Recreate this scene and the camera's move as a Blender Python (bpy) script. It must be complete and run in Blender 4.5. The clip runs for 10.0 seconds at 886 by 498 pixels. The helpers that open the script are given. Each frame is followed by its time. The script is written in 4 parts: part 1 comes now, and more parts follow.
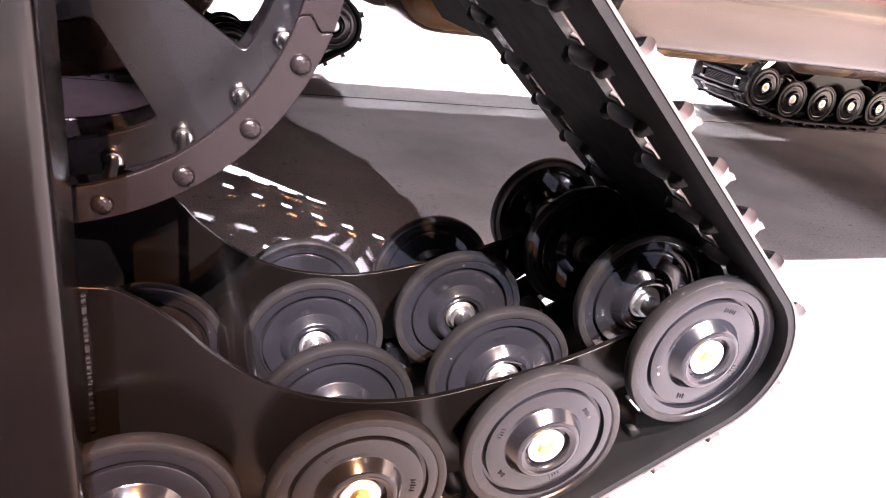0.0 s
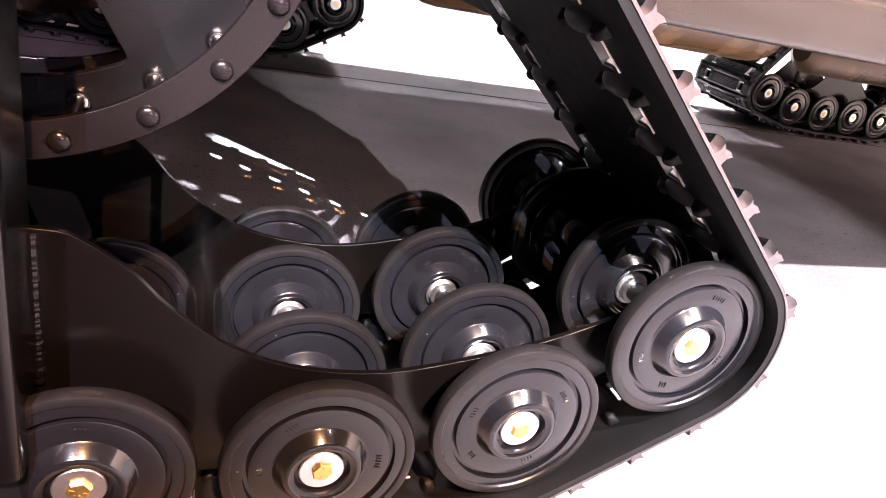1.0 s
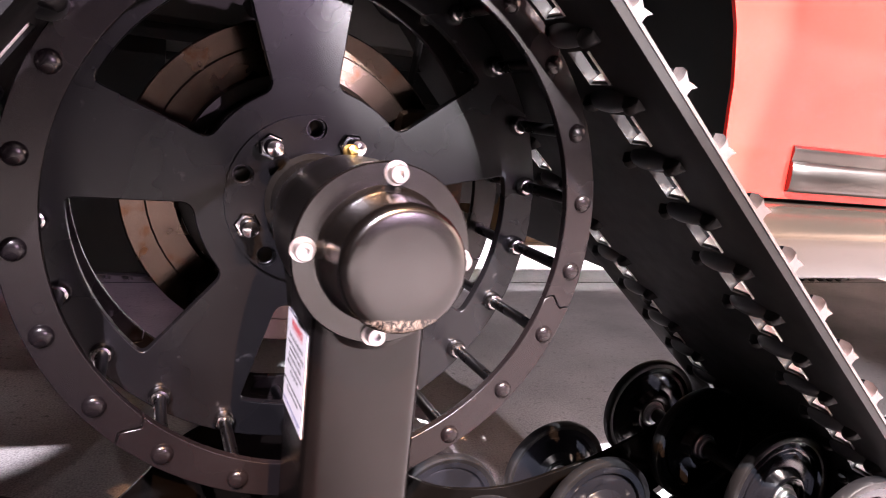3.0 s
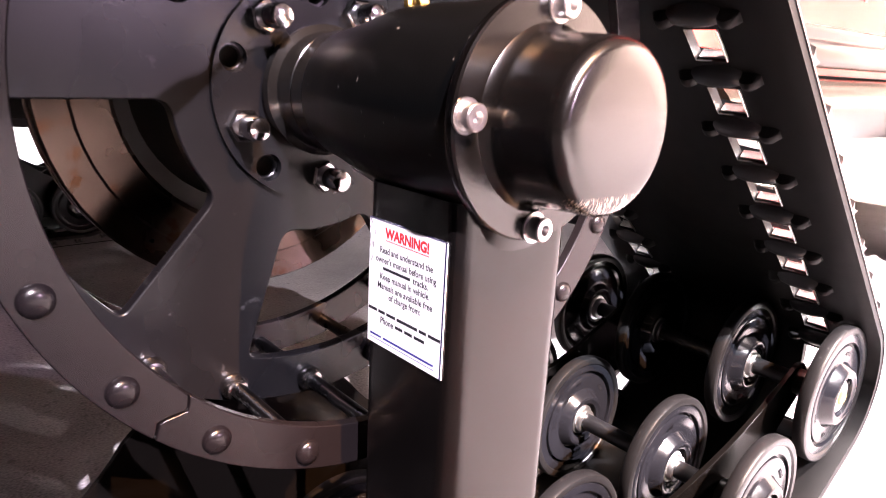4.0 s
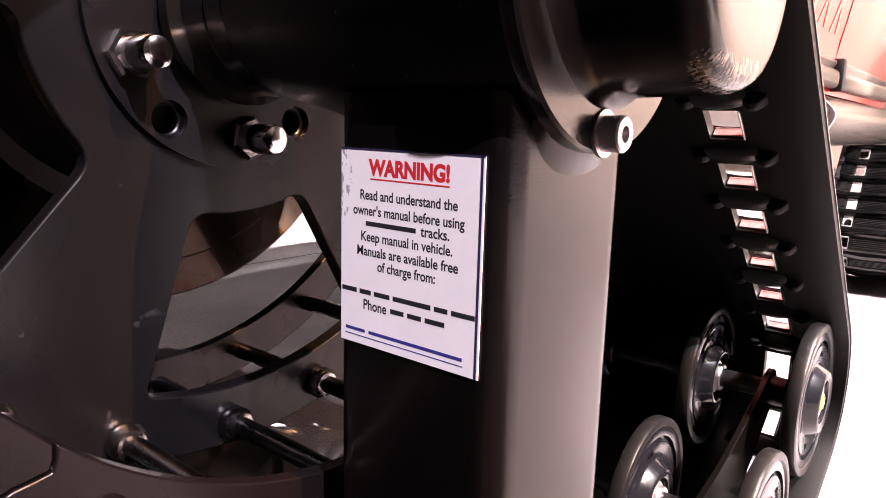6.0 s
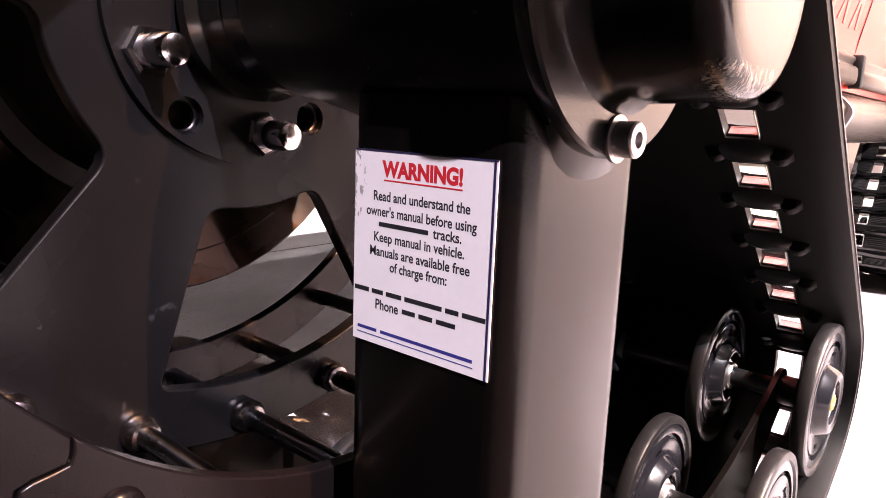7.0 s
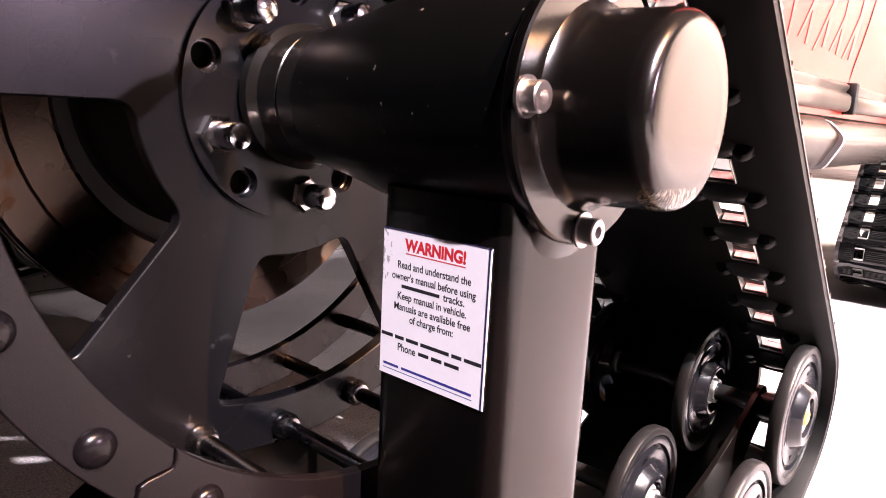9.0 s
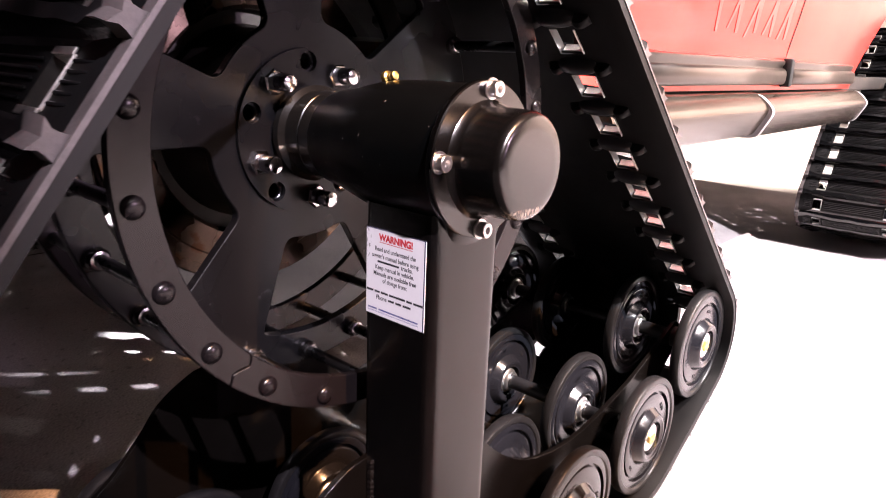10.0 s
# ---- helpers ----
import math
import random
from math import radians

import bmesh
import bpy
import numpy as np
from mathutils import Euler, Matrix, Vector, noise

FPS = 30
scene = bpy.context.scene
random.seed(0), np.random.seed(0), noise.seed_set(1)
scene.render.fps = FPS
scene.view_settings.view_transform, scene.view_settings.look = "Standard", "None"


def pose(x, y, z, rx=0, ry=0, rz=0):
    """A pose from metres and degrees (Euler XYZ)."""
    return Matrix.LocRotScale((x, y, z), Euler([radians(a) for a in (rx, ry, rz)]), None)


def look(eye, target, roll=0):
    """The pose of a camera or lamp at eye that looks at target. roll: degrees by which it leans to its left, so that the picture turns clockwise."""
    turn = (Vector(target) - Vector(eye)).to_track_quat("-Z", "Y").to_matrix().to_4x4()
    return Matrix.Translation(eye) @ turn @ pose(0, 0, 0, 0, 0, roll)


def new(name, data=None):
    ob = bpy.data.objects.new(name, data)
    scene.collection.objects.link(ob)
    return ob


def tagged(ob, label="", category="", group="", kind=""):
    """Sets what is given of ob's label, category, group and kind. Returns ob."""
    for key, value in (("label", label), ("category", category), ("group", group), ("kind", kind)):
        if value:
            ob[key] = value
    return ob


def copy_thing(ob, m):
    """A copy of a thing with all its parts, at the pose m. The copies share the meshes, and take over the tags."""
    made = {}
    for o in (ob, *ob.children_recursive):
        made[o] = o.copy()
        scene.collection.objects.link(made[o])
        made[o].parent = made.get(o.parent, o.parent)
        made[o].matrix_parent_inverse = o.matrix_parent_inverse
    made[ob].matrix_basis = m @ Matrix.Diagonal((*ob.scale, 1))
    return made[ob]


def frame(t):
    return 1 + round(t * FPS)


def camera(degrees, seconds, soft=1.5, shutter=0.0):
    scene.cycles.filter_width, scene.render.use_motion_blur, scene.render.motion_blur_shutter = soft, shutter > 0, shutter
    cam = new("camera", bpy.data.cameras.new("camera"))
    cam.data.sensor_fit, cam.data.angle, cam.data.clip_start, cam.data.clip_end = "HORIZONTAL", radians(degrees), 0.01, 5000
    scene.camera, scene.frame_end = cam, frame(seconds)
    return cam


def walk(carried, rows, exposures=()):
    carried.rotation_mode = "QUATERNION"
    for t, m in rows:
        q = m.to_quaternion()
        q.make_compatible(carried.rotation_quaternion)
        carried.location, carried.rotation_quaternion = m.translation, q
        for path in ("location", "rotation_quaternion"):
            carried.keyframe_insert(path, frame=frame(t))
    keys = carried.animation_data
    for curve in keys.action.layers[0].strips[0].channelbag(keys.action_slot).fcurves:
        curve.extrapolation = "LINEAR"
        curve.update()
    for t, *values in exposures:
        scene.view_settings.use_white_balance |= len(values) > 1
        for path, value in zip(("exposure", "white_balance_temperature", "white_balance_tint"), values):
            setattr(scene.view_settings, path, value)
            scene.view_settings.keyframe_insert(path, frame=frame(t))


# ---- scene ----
cam = camera(65.3, 10.0, soft=0.95, shutter=0.25)
# seconds, place, yaw, pitch, roll
PATH = (
    (0.0, 0.130, -0.728, 0.683, -22.63, -24.38, 9.14),
    (0.5, 0.153, -0.718, 0.649, -24.01, -24.80, 11.62),
    (1.0, 0.157, -0.717, 0.647, -23.20, -24.72, 12.51),
    (1.5, 0.135, -0.720, 0.656, -23.77, -24.59, 13.28),
    (2.0, 0.087, -0.742, 0.705, -20.93, -19.99, 8.92),
    (2.5, -0.016, -0.752, 0.767, -17.10, -11.90, 6.46),
    (2.7, -0.074, -0.744, 0.785, -19.18, -11.53, 6.74),
    (3.8, -0.295, -0.535, 0.726, -37.92, -14.34, 2.97),
    (4.0, -0.293, -0.496, 0.703, -41.21, -15.43, 3.06),
    (4.5, -0.274, -0.399, 0.638, -48.90, -13.95, 2.33),
    (5.0, -0.255, -0.376, 0.614, -51.58, -10.57, 1.71),
    (5.5, -0.245, -0.368, 0.614, -51.57, -9.65, 1.64),
    (6.0, -0.246, -0.365, 0.615, -50.44, -10.25, 1.63),
    (7.5, -0.249, -0.367, 0.623, -49.37, -11.09, 2.48),
    (8.0, -0.255, -0.374, 0.629, -49.21, -10.86, 2.76),
    (8.5, -0.275, -0.389, 0.644, -48.62, -10.47, 2.94),
    (9.0, -0.308, -0.417, 0.667, -48.65, -11.06, 2.97),
    (9.5, -0.360, -0.475, 0.717, -50.31, -12.93, 2.57),
    (10.0, -0.466, -0.606, 0.757, -48.72, -15.53, 2.28),
)
# the camera brightens and darkens its picture on the way
EXPOSURES = (
    (0.0, 0.95, 6350, 14), (0.4, 0.41, 6350, 14), (1.5, 0.32, 6350, 14), (2.5, 0.40, 6450, 13), (4.0, 1.15, 6600, 15),
    (4.6, 0.58, 6700, 15), (5.0, 0.08, 6850, 16), (8.0, 0.13, 6850, 16), (9.0, 0.42, 6750, 15), (10.0, 0.10, 6650, 13),
)
walk(cam, [(t, pose(x, y, z, 90 + p, 0, w) @ pose(0, 0, 0, 0, 0, r)) for t, x, y, z, w, p, r in PATH], EXPOSURES)

# ---- light ----
world = bpy.data.worlds.new("hall")
scene.world = world
world.use_nodes = True
world.node_tree.nodes["Background"].inputs[0].default_value = (0.9, 0.85, 1.0, 1)
world.node_tree.nodes["Background"].inputs[1].default_value = 0.014


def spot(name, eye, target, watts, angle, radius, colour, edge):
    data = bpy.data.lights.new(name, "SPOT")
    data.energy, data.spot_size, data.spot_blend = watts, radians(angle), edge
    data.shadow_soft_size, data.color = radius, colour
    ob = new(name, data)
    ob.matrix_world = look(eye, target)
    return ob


AIM = Vector((1.86, 1.2, 0.0))
spot("front_spotlight", AIM - Vector((0.0, 1.0, -0.89)) * 5.5, AIM, 5400, 29.5, 0.045, (1.0, 0.94, 1.0), 0.10)
AIM = Vector((0.54, 0.149, 0.45))
spot("key_spotlight", (0.17, -5.35, 5.84), AIM, 13000, 7.0, 0.025, (0.94, 0.95, 1.0), 0.2)
# added narrow beam from the key lamp's place, strengthens the belt-window dashes
spot("strip_boost_light", (0.17, -5.35, 5.84), (0.38, 0.149, 0.72), 23000, 3.6, 0.02, (0.94, 0.95, 1.0), 0.2)
AIM = Vector((-0.03, -0.20, 0.57))
spot("left_spotlight", AIM - Vector((0.36, 1.0, -1.0)) * 5.2, AIM, 7600, 4.9, 0.035, (1.0, 0.90, 1.02), 0.3)
AIM = Vector((0.27, -0.08, 0.40))
spot("warm_spotlight", (0.13, -5.4, 6.27), AIM, 9500, 7.4, 0.04, (1.0, 0.5, 0.24), 0.6)
spot("far_spotlight", (2.5, 2.25, 6.5), (2.0, 4.2, 0.0), 8000, 80, 0.12, (1.0, 0.95, 0.97), 0.3)
spot("back_spotlight", (2.5, 6.1, 6.5), (2.0, 3.0, 0.0), 1000, 70, 0.05, (1.0, 0.95, 0.97), 0.3)
spot("side_spotlight", (-2.32, -4.25, 5.2), (-0.45, 0.93, 0.0), 3200, 2.6, 0.03, (1.0, 0.94, 1.0), 0.2)
# added weak fill through the wheel arch, no known lamp there
spot("arch_fill_light", (-0.77, -8.1, 6.16), (0.25, 0.9, 0.4), 160, 13, 0.08, (1.0, 0.93, 0.95), 0.4)
booth = spot("booth_spotlight", (2.2, -10.5, 3.6), (1.5, 1.5, 0.12), 3800, 8, 0.045, (1.0, 0.92, 0.93), 0.4)
booth.matrix_world = booth.matrix_world @ Matrix.Diagonal((1.25, 1.0, 1.0, 1.0))
# added purplish lamp that puts a sheen on the sprocket disc
spot("disc_tint_light", (3.3, -10.5, 3.1), (0.0, 0.0, 0.78), 1750, 6.5, 0.10, (1.0, 0.73, 0.97), 0.4)
# three added lamps: their floor pools brighten the post, cap and ring fronts
spot("floor_bounce_light", (0.2, -5.4, 6.7), (0.2, -4.2, 0.0), 12000, 33, 0.08, (1.0, 0.86, 0.82), 0.3)
spot("floor_bounce_light", (2.65, -3.4, 6.7), (2.55, -1.5, 0.0), 11000, 40, 0.06, (1.0, 0.85, 0.81), 0.25)
spot("floor_bounce_light", (6.5, -6.2, 6.7), (7.2, -4.2, 0.0), 19000, 60, 0.10, (1.0, 0.82, 0.76), 0.4)
# added pencil beam, only makes the highlight on the rotor's upper right
spot("rotor_glint_light", (2.6, -10.5, 3.2), (0.13, 0.1, 0.835), 9500, 1.5, 0.03, (1.0, 0.93, 0.93), 0.4)
spot("rear_spotlight", (7.6, -1.0, 6.8), (7.5, 2.3, 0.0), 15000, 56, 0.10, (1.0, 0.88, 0.72), 0.3)
# added lamp that brightens the unseen east wall for reflections
spot("reflector_wash_light", (8.5, -7.0, 6.7), (15.0, -7.5, 1.6), 21000, 120, 0.2, (1.0, 0.76, 0.68), 0.5)
# added soft rectangle for general fill and sheen on the wheels
hall = bpy.data.lights.new("soft_fill_light", "AREA")
hall.energy, hall.shape, hall.size, hall.size_y, hall.color = 140, "RECTANGLE", 6.0, 1.2, (1.0, 0.9, 0.92)
new("soft_fill_light", hall).matrix_world = look((1.5, -6.5, 6.8), (1.0, 0.0, 0.3))

# ---- materials ----
HUB = 0.673


def material(name, colour, rough=0.5, metal=0.0, spread=0.15, scale=30.0, bump=0.1, fine=300.0, spots=None, coat=0.0, gap=0.0005, vary=0.0, stretch=(1, 1, 1), shine=0.5, crisp=0.2, grain=0.4):
    """Base colour broken by two scales of noise, with fine relief; spots: (colour, amount, scale) of wear."""
    m = bpy.data.materials.new(name)
    m.use_nodes = True
    nodes, link = m.node_tree.nodes, m.node_tree.links.new
    b = nodes["Principled BSDF"]
    b.inputs["Metallic"].default_value = metal
    b.inputs["Coat Weight"].default_value = coat
    b.inputs["Specular IOR Level"].default_value = shine
    b.inputs["Coat Roughness"].default_value = 0.08
    place = nodes.new("ShaderNodeTexCoord")
    size = nodes.new("ShaderNodeMapping")
    size.inputs["Scale"].default_value = stretch
    link(place.outputs["Object"], size.inputs["Vector"])
    big, small = nodes.new("ShaderNodeTexNoise"), nodes.new("ShaderNodeTexNoise")
    for n, s, d in ((big, scale, 3), (small, fine, 2)):
        n.inputs["Scale"].default_value, n.inputs["Detail"].default_value = s, d
        link(size.outputs[0], n.inputs["Vector"])
    ramp = nodes.new("ShaderNodeValToRGB")
    lo, hi = [max(0.0, c * (1 - spread)) for c in colour], [min(1.0, c * (1 + spread)) for c in colour]
    ramp.color_ramp.elements[0].position, ramp.color_ramp.elements[1].position = 0.5 - crisp, 0.5 + crisp
    ramp.color_ramp.elements[0].color, ramp.color_ramp.elements[1].color = (*lo, 1), (*hi, 1)
    mix = nodes.new("ShaderNodeMath")
    mix.operation = "MULTIPLY_ADD"
    mix.inputs[1].default_value = grain
    mix2 = nodes.new("ShaderNodeMath")
    mix2.operation = "MULTIPLY_ADD"
    mix2.inputs[1].default_value, mix2.inputs[2].default_value = 1 - grain, 0.0
    link(big.outputs[0], mix2.inputs[0])
    link(small.outputs[0], mix.inputs[0])
    link(mix2.outputs[0], mix.inputs[2])
    link(mix.outputs[0], ramp.inputs[0])
    out = ramp.outputs[0]
    if vary:
        info, hsv = nodes.new("ShaderNodeObjectInfo"), nodes.new("ShaderNodeHueSaturation")
        mr = nodes.new("ShaderNodeMapRange")
        mr.inputs["To Min"].default_value, mr.inputs["To Max"].default_value = 1 - vary, 1 + vary
        link(info.outputs["Random"], mr.inputs["Value"])
        link(mr.outputs[0], hsv.inputs["Value"])
        link(out, hsv.inputs["Color"])
        out = hsv.outputs[0]
    if spots:
        worn = nodes.new("ShaderNodeTexNoise")
        worn.inputs["Scale"].default_value, worn.inputs["Detail"].default_value = spots[2], 8
        link(size.outputs[0], worn.inputs["Vector"])
        cut = nodes.new("ShaderNodeValToRGB")
        cut.color_ramp.elements[0].position, cut.color_ramp.elements[1].position = 1 - spots[1], min(1.0, 1.08 - spots[1])
        link(worn.outputs[0], cut.inputs[0])
        blend = nodes.new("ShaderNodeMix")
        blend.data_type = "RGBA"
        link(cut.outputs[0], blend.inputs["Factor"])
        link(out, blend.inputs["A"])
        blend.inputs["B"].default_value = (*spots[0], 1)
        out = blend.outputs["Result"]
    link(out, b.inputs["Base Color"])
    rr = nodes.new("ShaderNodeMapRange")
    rr.inputs["To Min"].default_value, rr.inputs["To Max"].default_value = max(0.02, rough - 0.08), min(1.0, rough + 0.1)
    link(big.outputs[0], rr.inputs["Value"])
    link(rr.outputs[0], b.inputs["Roughness"])
    if bump:
        bp = nodes.new("ShaderNodeBump")
        bp.inputs["Strength"].default_value, bp.inputs["Distance"].default_value = bump, gap
        link(small.outputs[0], bp.inputs["Height"])
        link(bp.outputs[0], b.inputs["Normal"])
    return m


FLOOR = material("speckled_floor", (0.43, 0.405, 0.42), 0.85, spread=0.45, crisp=0.16, grain=0.62, scale=2.6, fine=230, bump=0.6, gap=0.0018, shine=0.3, spots=((0.27, 0.26, 0.26), 0.40, 55))
HALL = material("hall_paint", (0.07, 0.062, 0.06), 0.9, scale=2, fine=40)
# pale so that the unseen east wall works as a reflector
PALE = material("pale_reflector_paint", (0.68, 0.64, 0.60), 0.8, scale=1.5, fine=30)
POWDER = material("black_powder_coat", (0.0022, 0.0018, 0.0018), 0.22, shine=0.42, scale=12, fine=900, bump=0.12, gap=0.0004)
GLOSS = material("black_gloss_paint", (0.005, 0.005, 0.005), 0.22, scale=15, fine=600, bump=0.05, spots=((0.12, 0.115, 0.11), 0.25, 90))
HOUSING = material("black_hub_paint", (0.0014, 0.0016, 0.0017), 0.34, shine=0.22, scale=12, fine=900, bump=0.12, gap=0.0004, spots=((0.20, 0.19, 0.18), 0.295, 190))
PLATE = material("dark_wheel_coat", (0.0046, 0.0036, 0.0040), 0.25, shine=0.30, scale=10, fine=900, bump=0.08, spots=((0.030, 0.029, 0.030), 0.285, 75))
DISC = material("dark_sprocket_coat", (0.0036, 0.0035, 0.0042), 0.27, shine=0.25, scale=10, fine=900, bump=0.08, spots=((0.030, 0.030, 0.032), 0.305, 60))
DISC.node_tree.nodes["Principled BSDF"].inputs["Specular Tint"].default_value = (0.95, 0.99, 1.0, 1)
GLOSSPLATE = material("black_frame_plate_coat", (0.0018, 0.0015, 0.0014), 0.2, shine=0.24, scale=12, fine=900, bump=0.1, gap=0.0004)
PLATE.node_tree.nodes["Principled BSDF"].inputs["Specular Tint"].default_value = (1.0, 0.97, 0.97, 1)
WHEEL = material("dark_moulded_plastic", (0.0056, 0.0057, 0.0074), 0.16, shine=0.5, scale=25, fine=500, bump=0.08, vary=0.1, spots=((0.07, 0.07, 0.075), 0.275, 240))
TYRE = material("grey_wheel_rubber", (0.0066, 0.0063, 0.0068), 0.32, shine=0.30, scale=60, fine=900, bump=0.3, vary=0.12, spots=((0.028, 0.026, 0.027), 0.34, 120))
RUBBER = material("black_track_rubber", (0.0028, 0.0029, 0.0033), 0.17, shine=0.6, scale=40, fine=170, bump=0.3, gap=0.0012, spots=((0.04, 0.036, 0.033), 0.22, 60))
BELT = material("black_belt_rubber", (0.0028, 0.0028, 0.0031), 0.5, shine=0.16, scale=40, fine=420, bump=0.2, spots=((0.03, 0.028, 0.026), 0.22, 60))
# lighter and greyer than the track rubber
LUG = material("grey_lug_rubber", (0.011, 0.012, 0.0145), 0.34, shine=0.5, scale=40, fine=420, bump=0.1)
DUSTY = material("dusty_rubber_edge", (0.056, 0.048, 0.049), 0.45, scale=50, fine=420, bump=0.35, spread=0.35, spots=((0.02, 0.02, 0.02), 0.4, 45), vary=0.15)
ZINC = material("zinc_plated_steel", (0.80, 0.80, 0.82), 0.30, 1.0, scale=80, fine=900, bump=0.05)
SCREW = material("zinc_screw_steel", (0.60, 0.585, 0.59), 0.30, 1.0, scale=80, fine=900, bump=0.06)
YELLOW = material("yellow_zinc_bolt", (0.85, 0.62, 0.22), 0.3, 1.0, scale=80, fine=900, bump=0.08)
CHROME = material("chrome_plated_nut", (0.72, 0.72, 0.75), 0.12, 1.0, scale=90, fine=700, bump=0.12, spots=((0.25, 0.24, 0.24), 0.30, 140))
NUT = material("plated_nut_steel", (0.34, 0.33, 0.34), 0.2, 1.0, scale=70, fine=600, bump=0.08, vary=0.3)
OILED = material("oiled_black_pin", (0.05, 0.05, 0.055), 0.28, 1.0, scale=70, fine=600, bump=0.1)
SHAFT = material("black_axle_paint", (0.006, 0.006, 0.007), 0.3, shine=0.5, scale=30, fine=500, bump=0.12, spots=((0.09, 0.08, 0.07), 0.25, 60))
SIDE = material("matt_belt_side", (0.005, 0.005, 0.0055), 0.5, shine=0.22, scale=40, fine=500, bump=0.06)
STEEL = material("oiled_pin_steel", (0.22, 0.22, 0.24), 0.3, 1.0, scale=70, fine=600, bump=0.1)
CLIP = material("bright_track_clip", (0.80, 0.77, 0.75), 0.36, 1.0, scale=60, fine=500, bump=0.1)
RED = material("red_car_paint", (0.58, 0.020, 0.014), 0.3, spread=0.03, scale=2, fine=900, bump=0.02, coat=0.35, shine=0.10)
SILL = material("brushed_bronze_sill", (0.068, 0.053, 0.041), 0.2, 0.7, scale=6, fine=700, bump=0.06, stretch=(0.05, 1, 1))
# for the rear end cap, and for a board end painted as if lit
BOARD_END = material("pale_lit_end_and_cap", (0.30, 0.29, 0.30), 0.4, spread=0.08, scale=40, fine=500, bump=0.05)
MOULD = material("dark_bronze_moulding", (0.085, 0.075, 0.068), 0.34, 1.0, scale=10, fine=900, bump=0.04, coat=0.3)
LINER = material("black_liner", (0.008, 0.008, 0.008), 0.8, scale=8, fine=200, bump=0.2)
UNDER = material("underbody_black", (0.02, 0.018, 0.016), 0.55, scale=7, fine=150, bump=0.3, spots=((0.09, 0.05, 0.03), 0.36, 12))
TANK = material("tan_tank", (0.10, 0.052, 0.018), 0.25, scale=5, fine=200, bump=0.1, spots=((0.19, 0.11, 0.05), 0.42, 6))
MUFFLER = material("heat_stained_steel", (0.060, 0.036, 0.018), 0.28, 0.4, scale=5, fine=200, bump=0.1, spots=((0.13, 0.075, 0.03), 0.45, 7))
RUST = material("rusty_cast_iron", (0.055, 0.032, 0.022), 0.5, 0.5, scale=18, fine=300, bump=0.4, spots=((0.10, 0.045, 0.02), 0.42, 30))
ROTOR = material("worn_rotor_steel", (0.085, 0.063, 0.052), 0.25, 1.0, scale=20, fine=500, bump=0.1, spots=((0.08, 0.042, 0.025), 0.42, 40))
ROTOR.node_tree.nodes["Principled BSDF"].inputs["Anisotropic"].default_value = 0.95
ROTOR.node_tree.nodes["Principled BSDF"].inputs["Anisotropic Rotation"].default_value = 0.25
round_brushed = ROTOR.node_tree.nodes.new("ShaderNodeTangent")
round_brushed.direction_type, round_brushed.axis = "RADIAL", "Y"
ROTOR.node_tree.links.new(round_brushed.outputs[0], ROTOR.node_tree.nodes["Principled BSDF"].inputs["Tangent"])
AMBER = material("amber_lamp_plastic", (0.26, 0.075, 0.012), 0.25, scale=30, fine=300, coat=0.4)
DECAL = material("dark_red_decal", (0.34, 0.035, 0.028), 0.35, scale=20, fine=200, spread=0.3)
PAPER = material("label_white", (0.82, 0.80, 0.84), 0.35, spread=0.03, scale=40, fine=300, bump=0.05, spots=((0.55, 0.53, 0.55), 0.27, 50))
NAVY = material("label_navy", (0.02, 0.02, 0.07), 0.4, scale=40)
INK = material("black_ink", (0.015, 0.015, 0.02), 0.5, scale=40, bump=0)
REDINK = material("red_ink", (0.55, 0.02, 0.03), 0.5, scale=40, bump=0)
BLUEINK = material("blue_ink", (0.03, 0.03, 0.22), 0.5, scale=40, bump=0)


def worn_where(m, ranges, stretch, scale, low, high, colour):
    """Lays a wear colour over material m where all the ranges (axis, from, to) and a stretched noise agree."""
    nodes, link = m.node_tree.nodes, m.node_tree.links.new
    b = nodes["Principled BSDF"]
    place = nodes.new("ShaderNodeTexCoord")
    axes = nodes.new("ShaderNodeSeparateXYZ")
    link(place.outputs["Object"], axes.inputs[0])
    size = nodes.new("ShaderNodeMapping")
    size.inputs["Scale"].default_value = stretch
    link(place.outputs["Object"], size.inputs["Vector"])
    streak = nodes.new("ShaderNodeTexNoise")
    streak.inputs["Scale"].default_value, streak.inputs["Detail"].default_value = scale, 5
    link(size.outputs[0], streak.inputs["Vector"])

    def ranged(socket, p, q):
        n = nodes.new("ShaderNodeMapRange")
        n.inputs["From Min"].default_value, n.inputs["From Max"].default_value = p, q
        link(socket, n.inputs["Value"])
        return n.outputs[0]

    out = ranged(streak.outputs[0], low, high)
    for axis, p, q in ranges:
        n = nodes.new("ShaderNodeMath")
        n.operation = "MULTIPLY"
        link(out, n.inputs[0])
        link(ranged(axes.outputs[axis], p, q), n.inputs[1])
        out = n.outputs[0]
    out = ranged(out, 0.15, 0.3)
    old = b.inputs["Base Color"].links[0].from_socket
    blend = nodes.new("ShaderNodeMix")
    blend.data_type = "RGBA"
    link(out, blend.inputs["Factor"])
    link(old, blend.inputs["A"])
    blend.inputs["B"].default_value = (*colour, 1)
    link(blend.outputs["Result"], b.inputs["Base Color"])
    return m


CAP = material("scuffed_black_cap", (0.0014, 0.0013, 0.0013), 0.2, shine=0.8, scale=12, fine=900, bump=0.1, gap=0.0004)
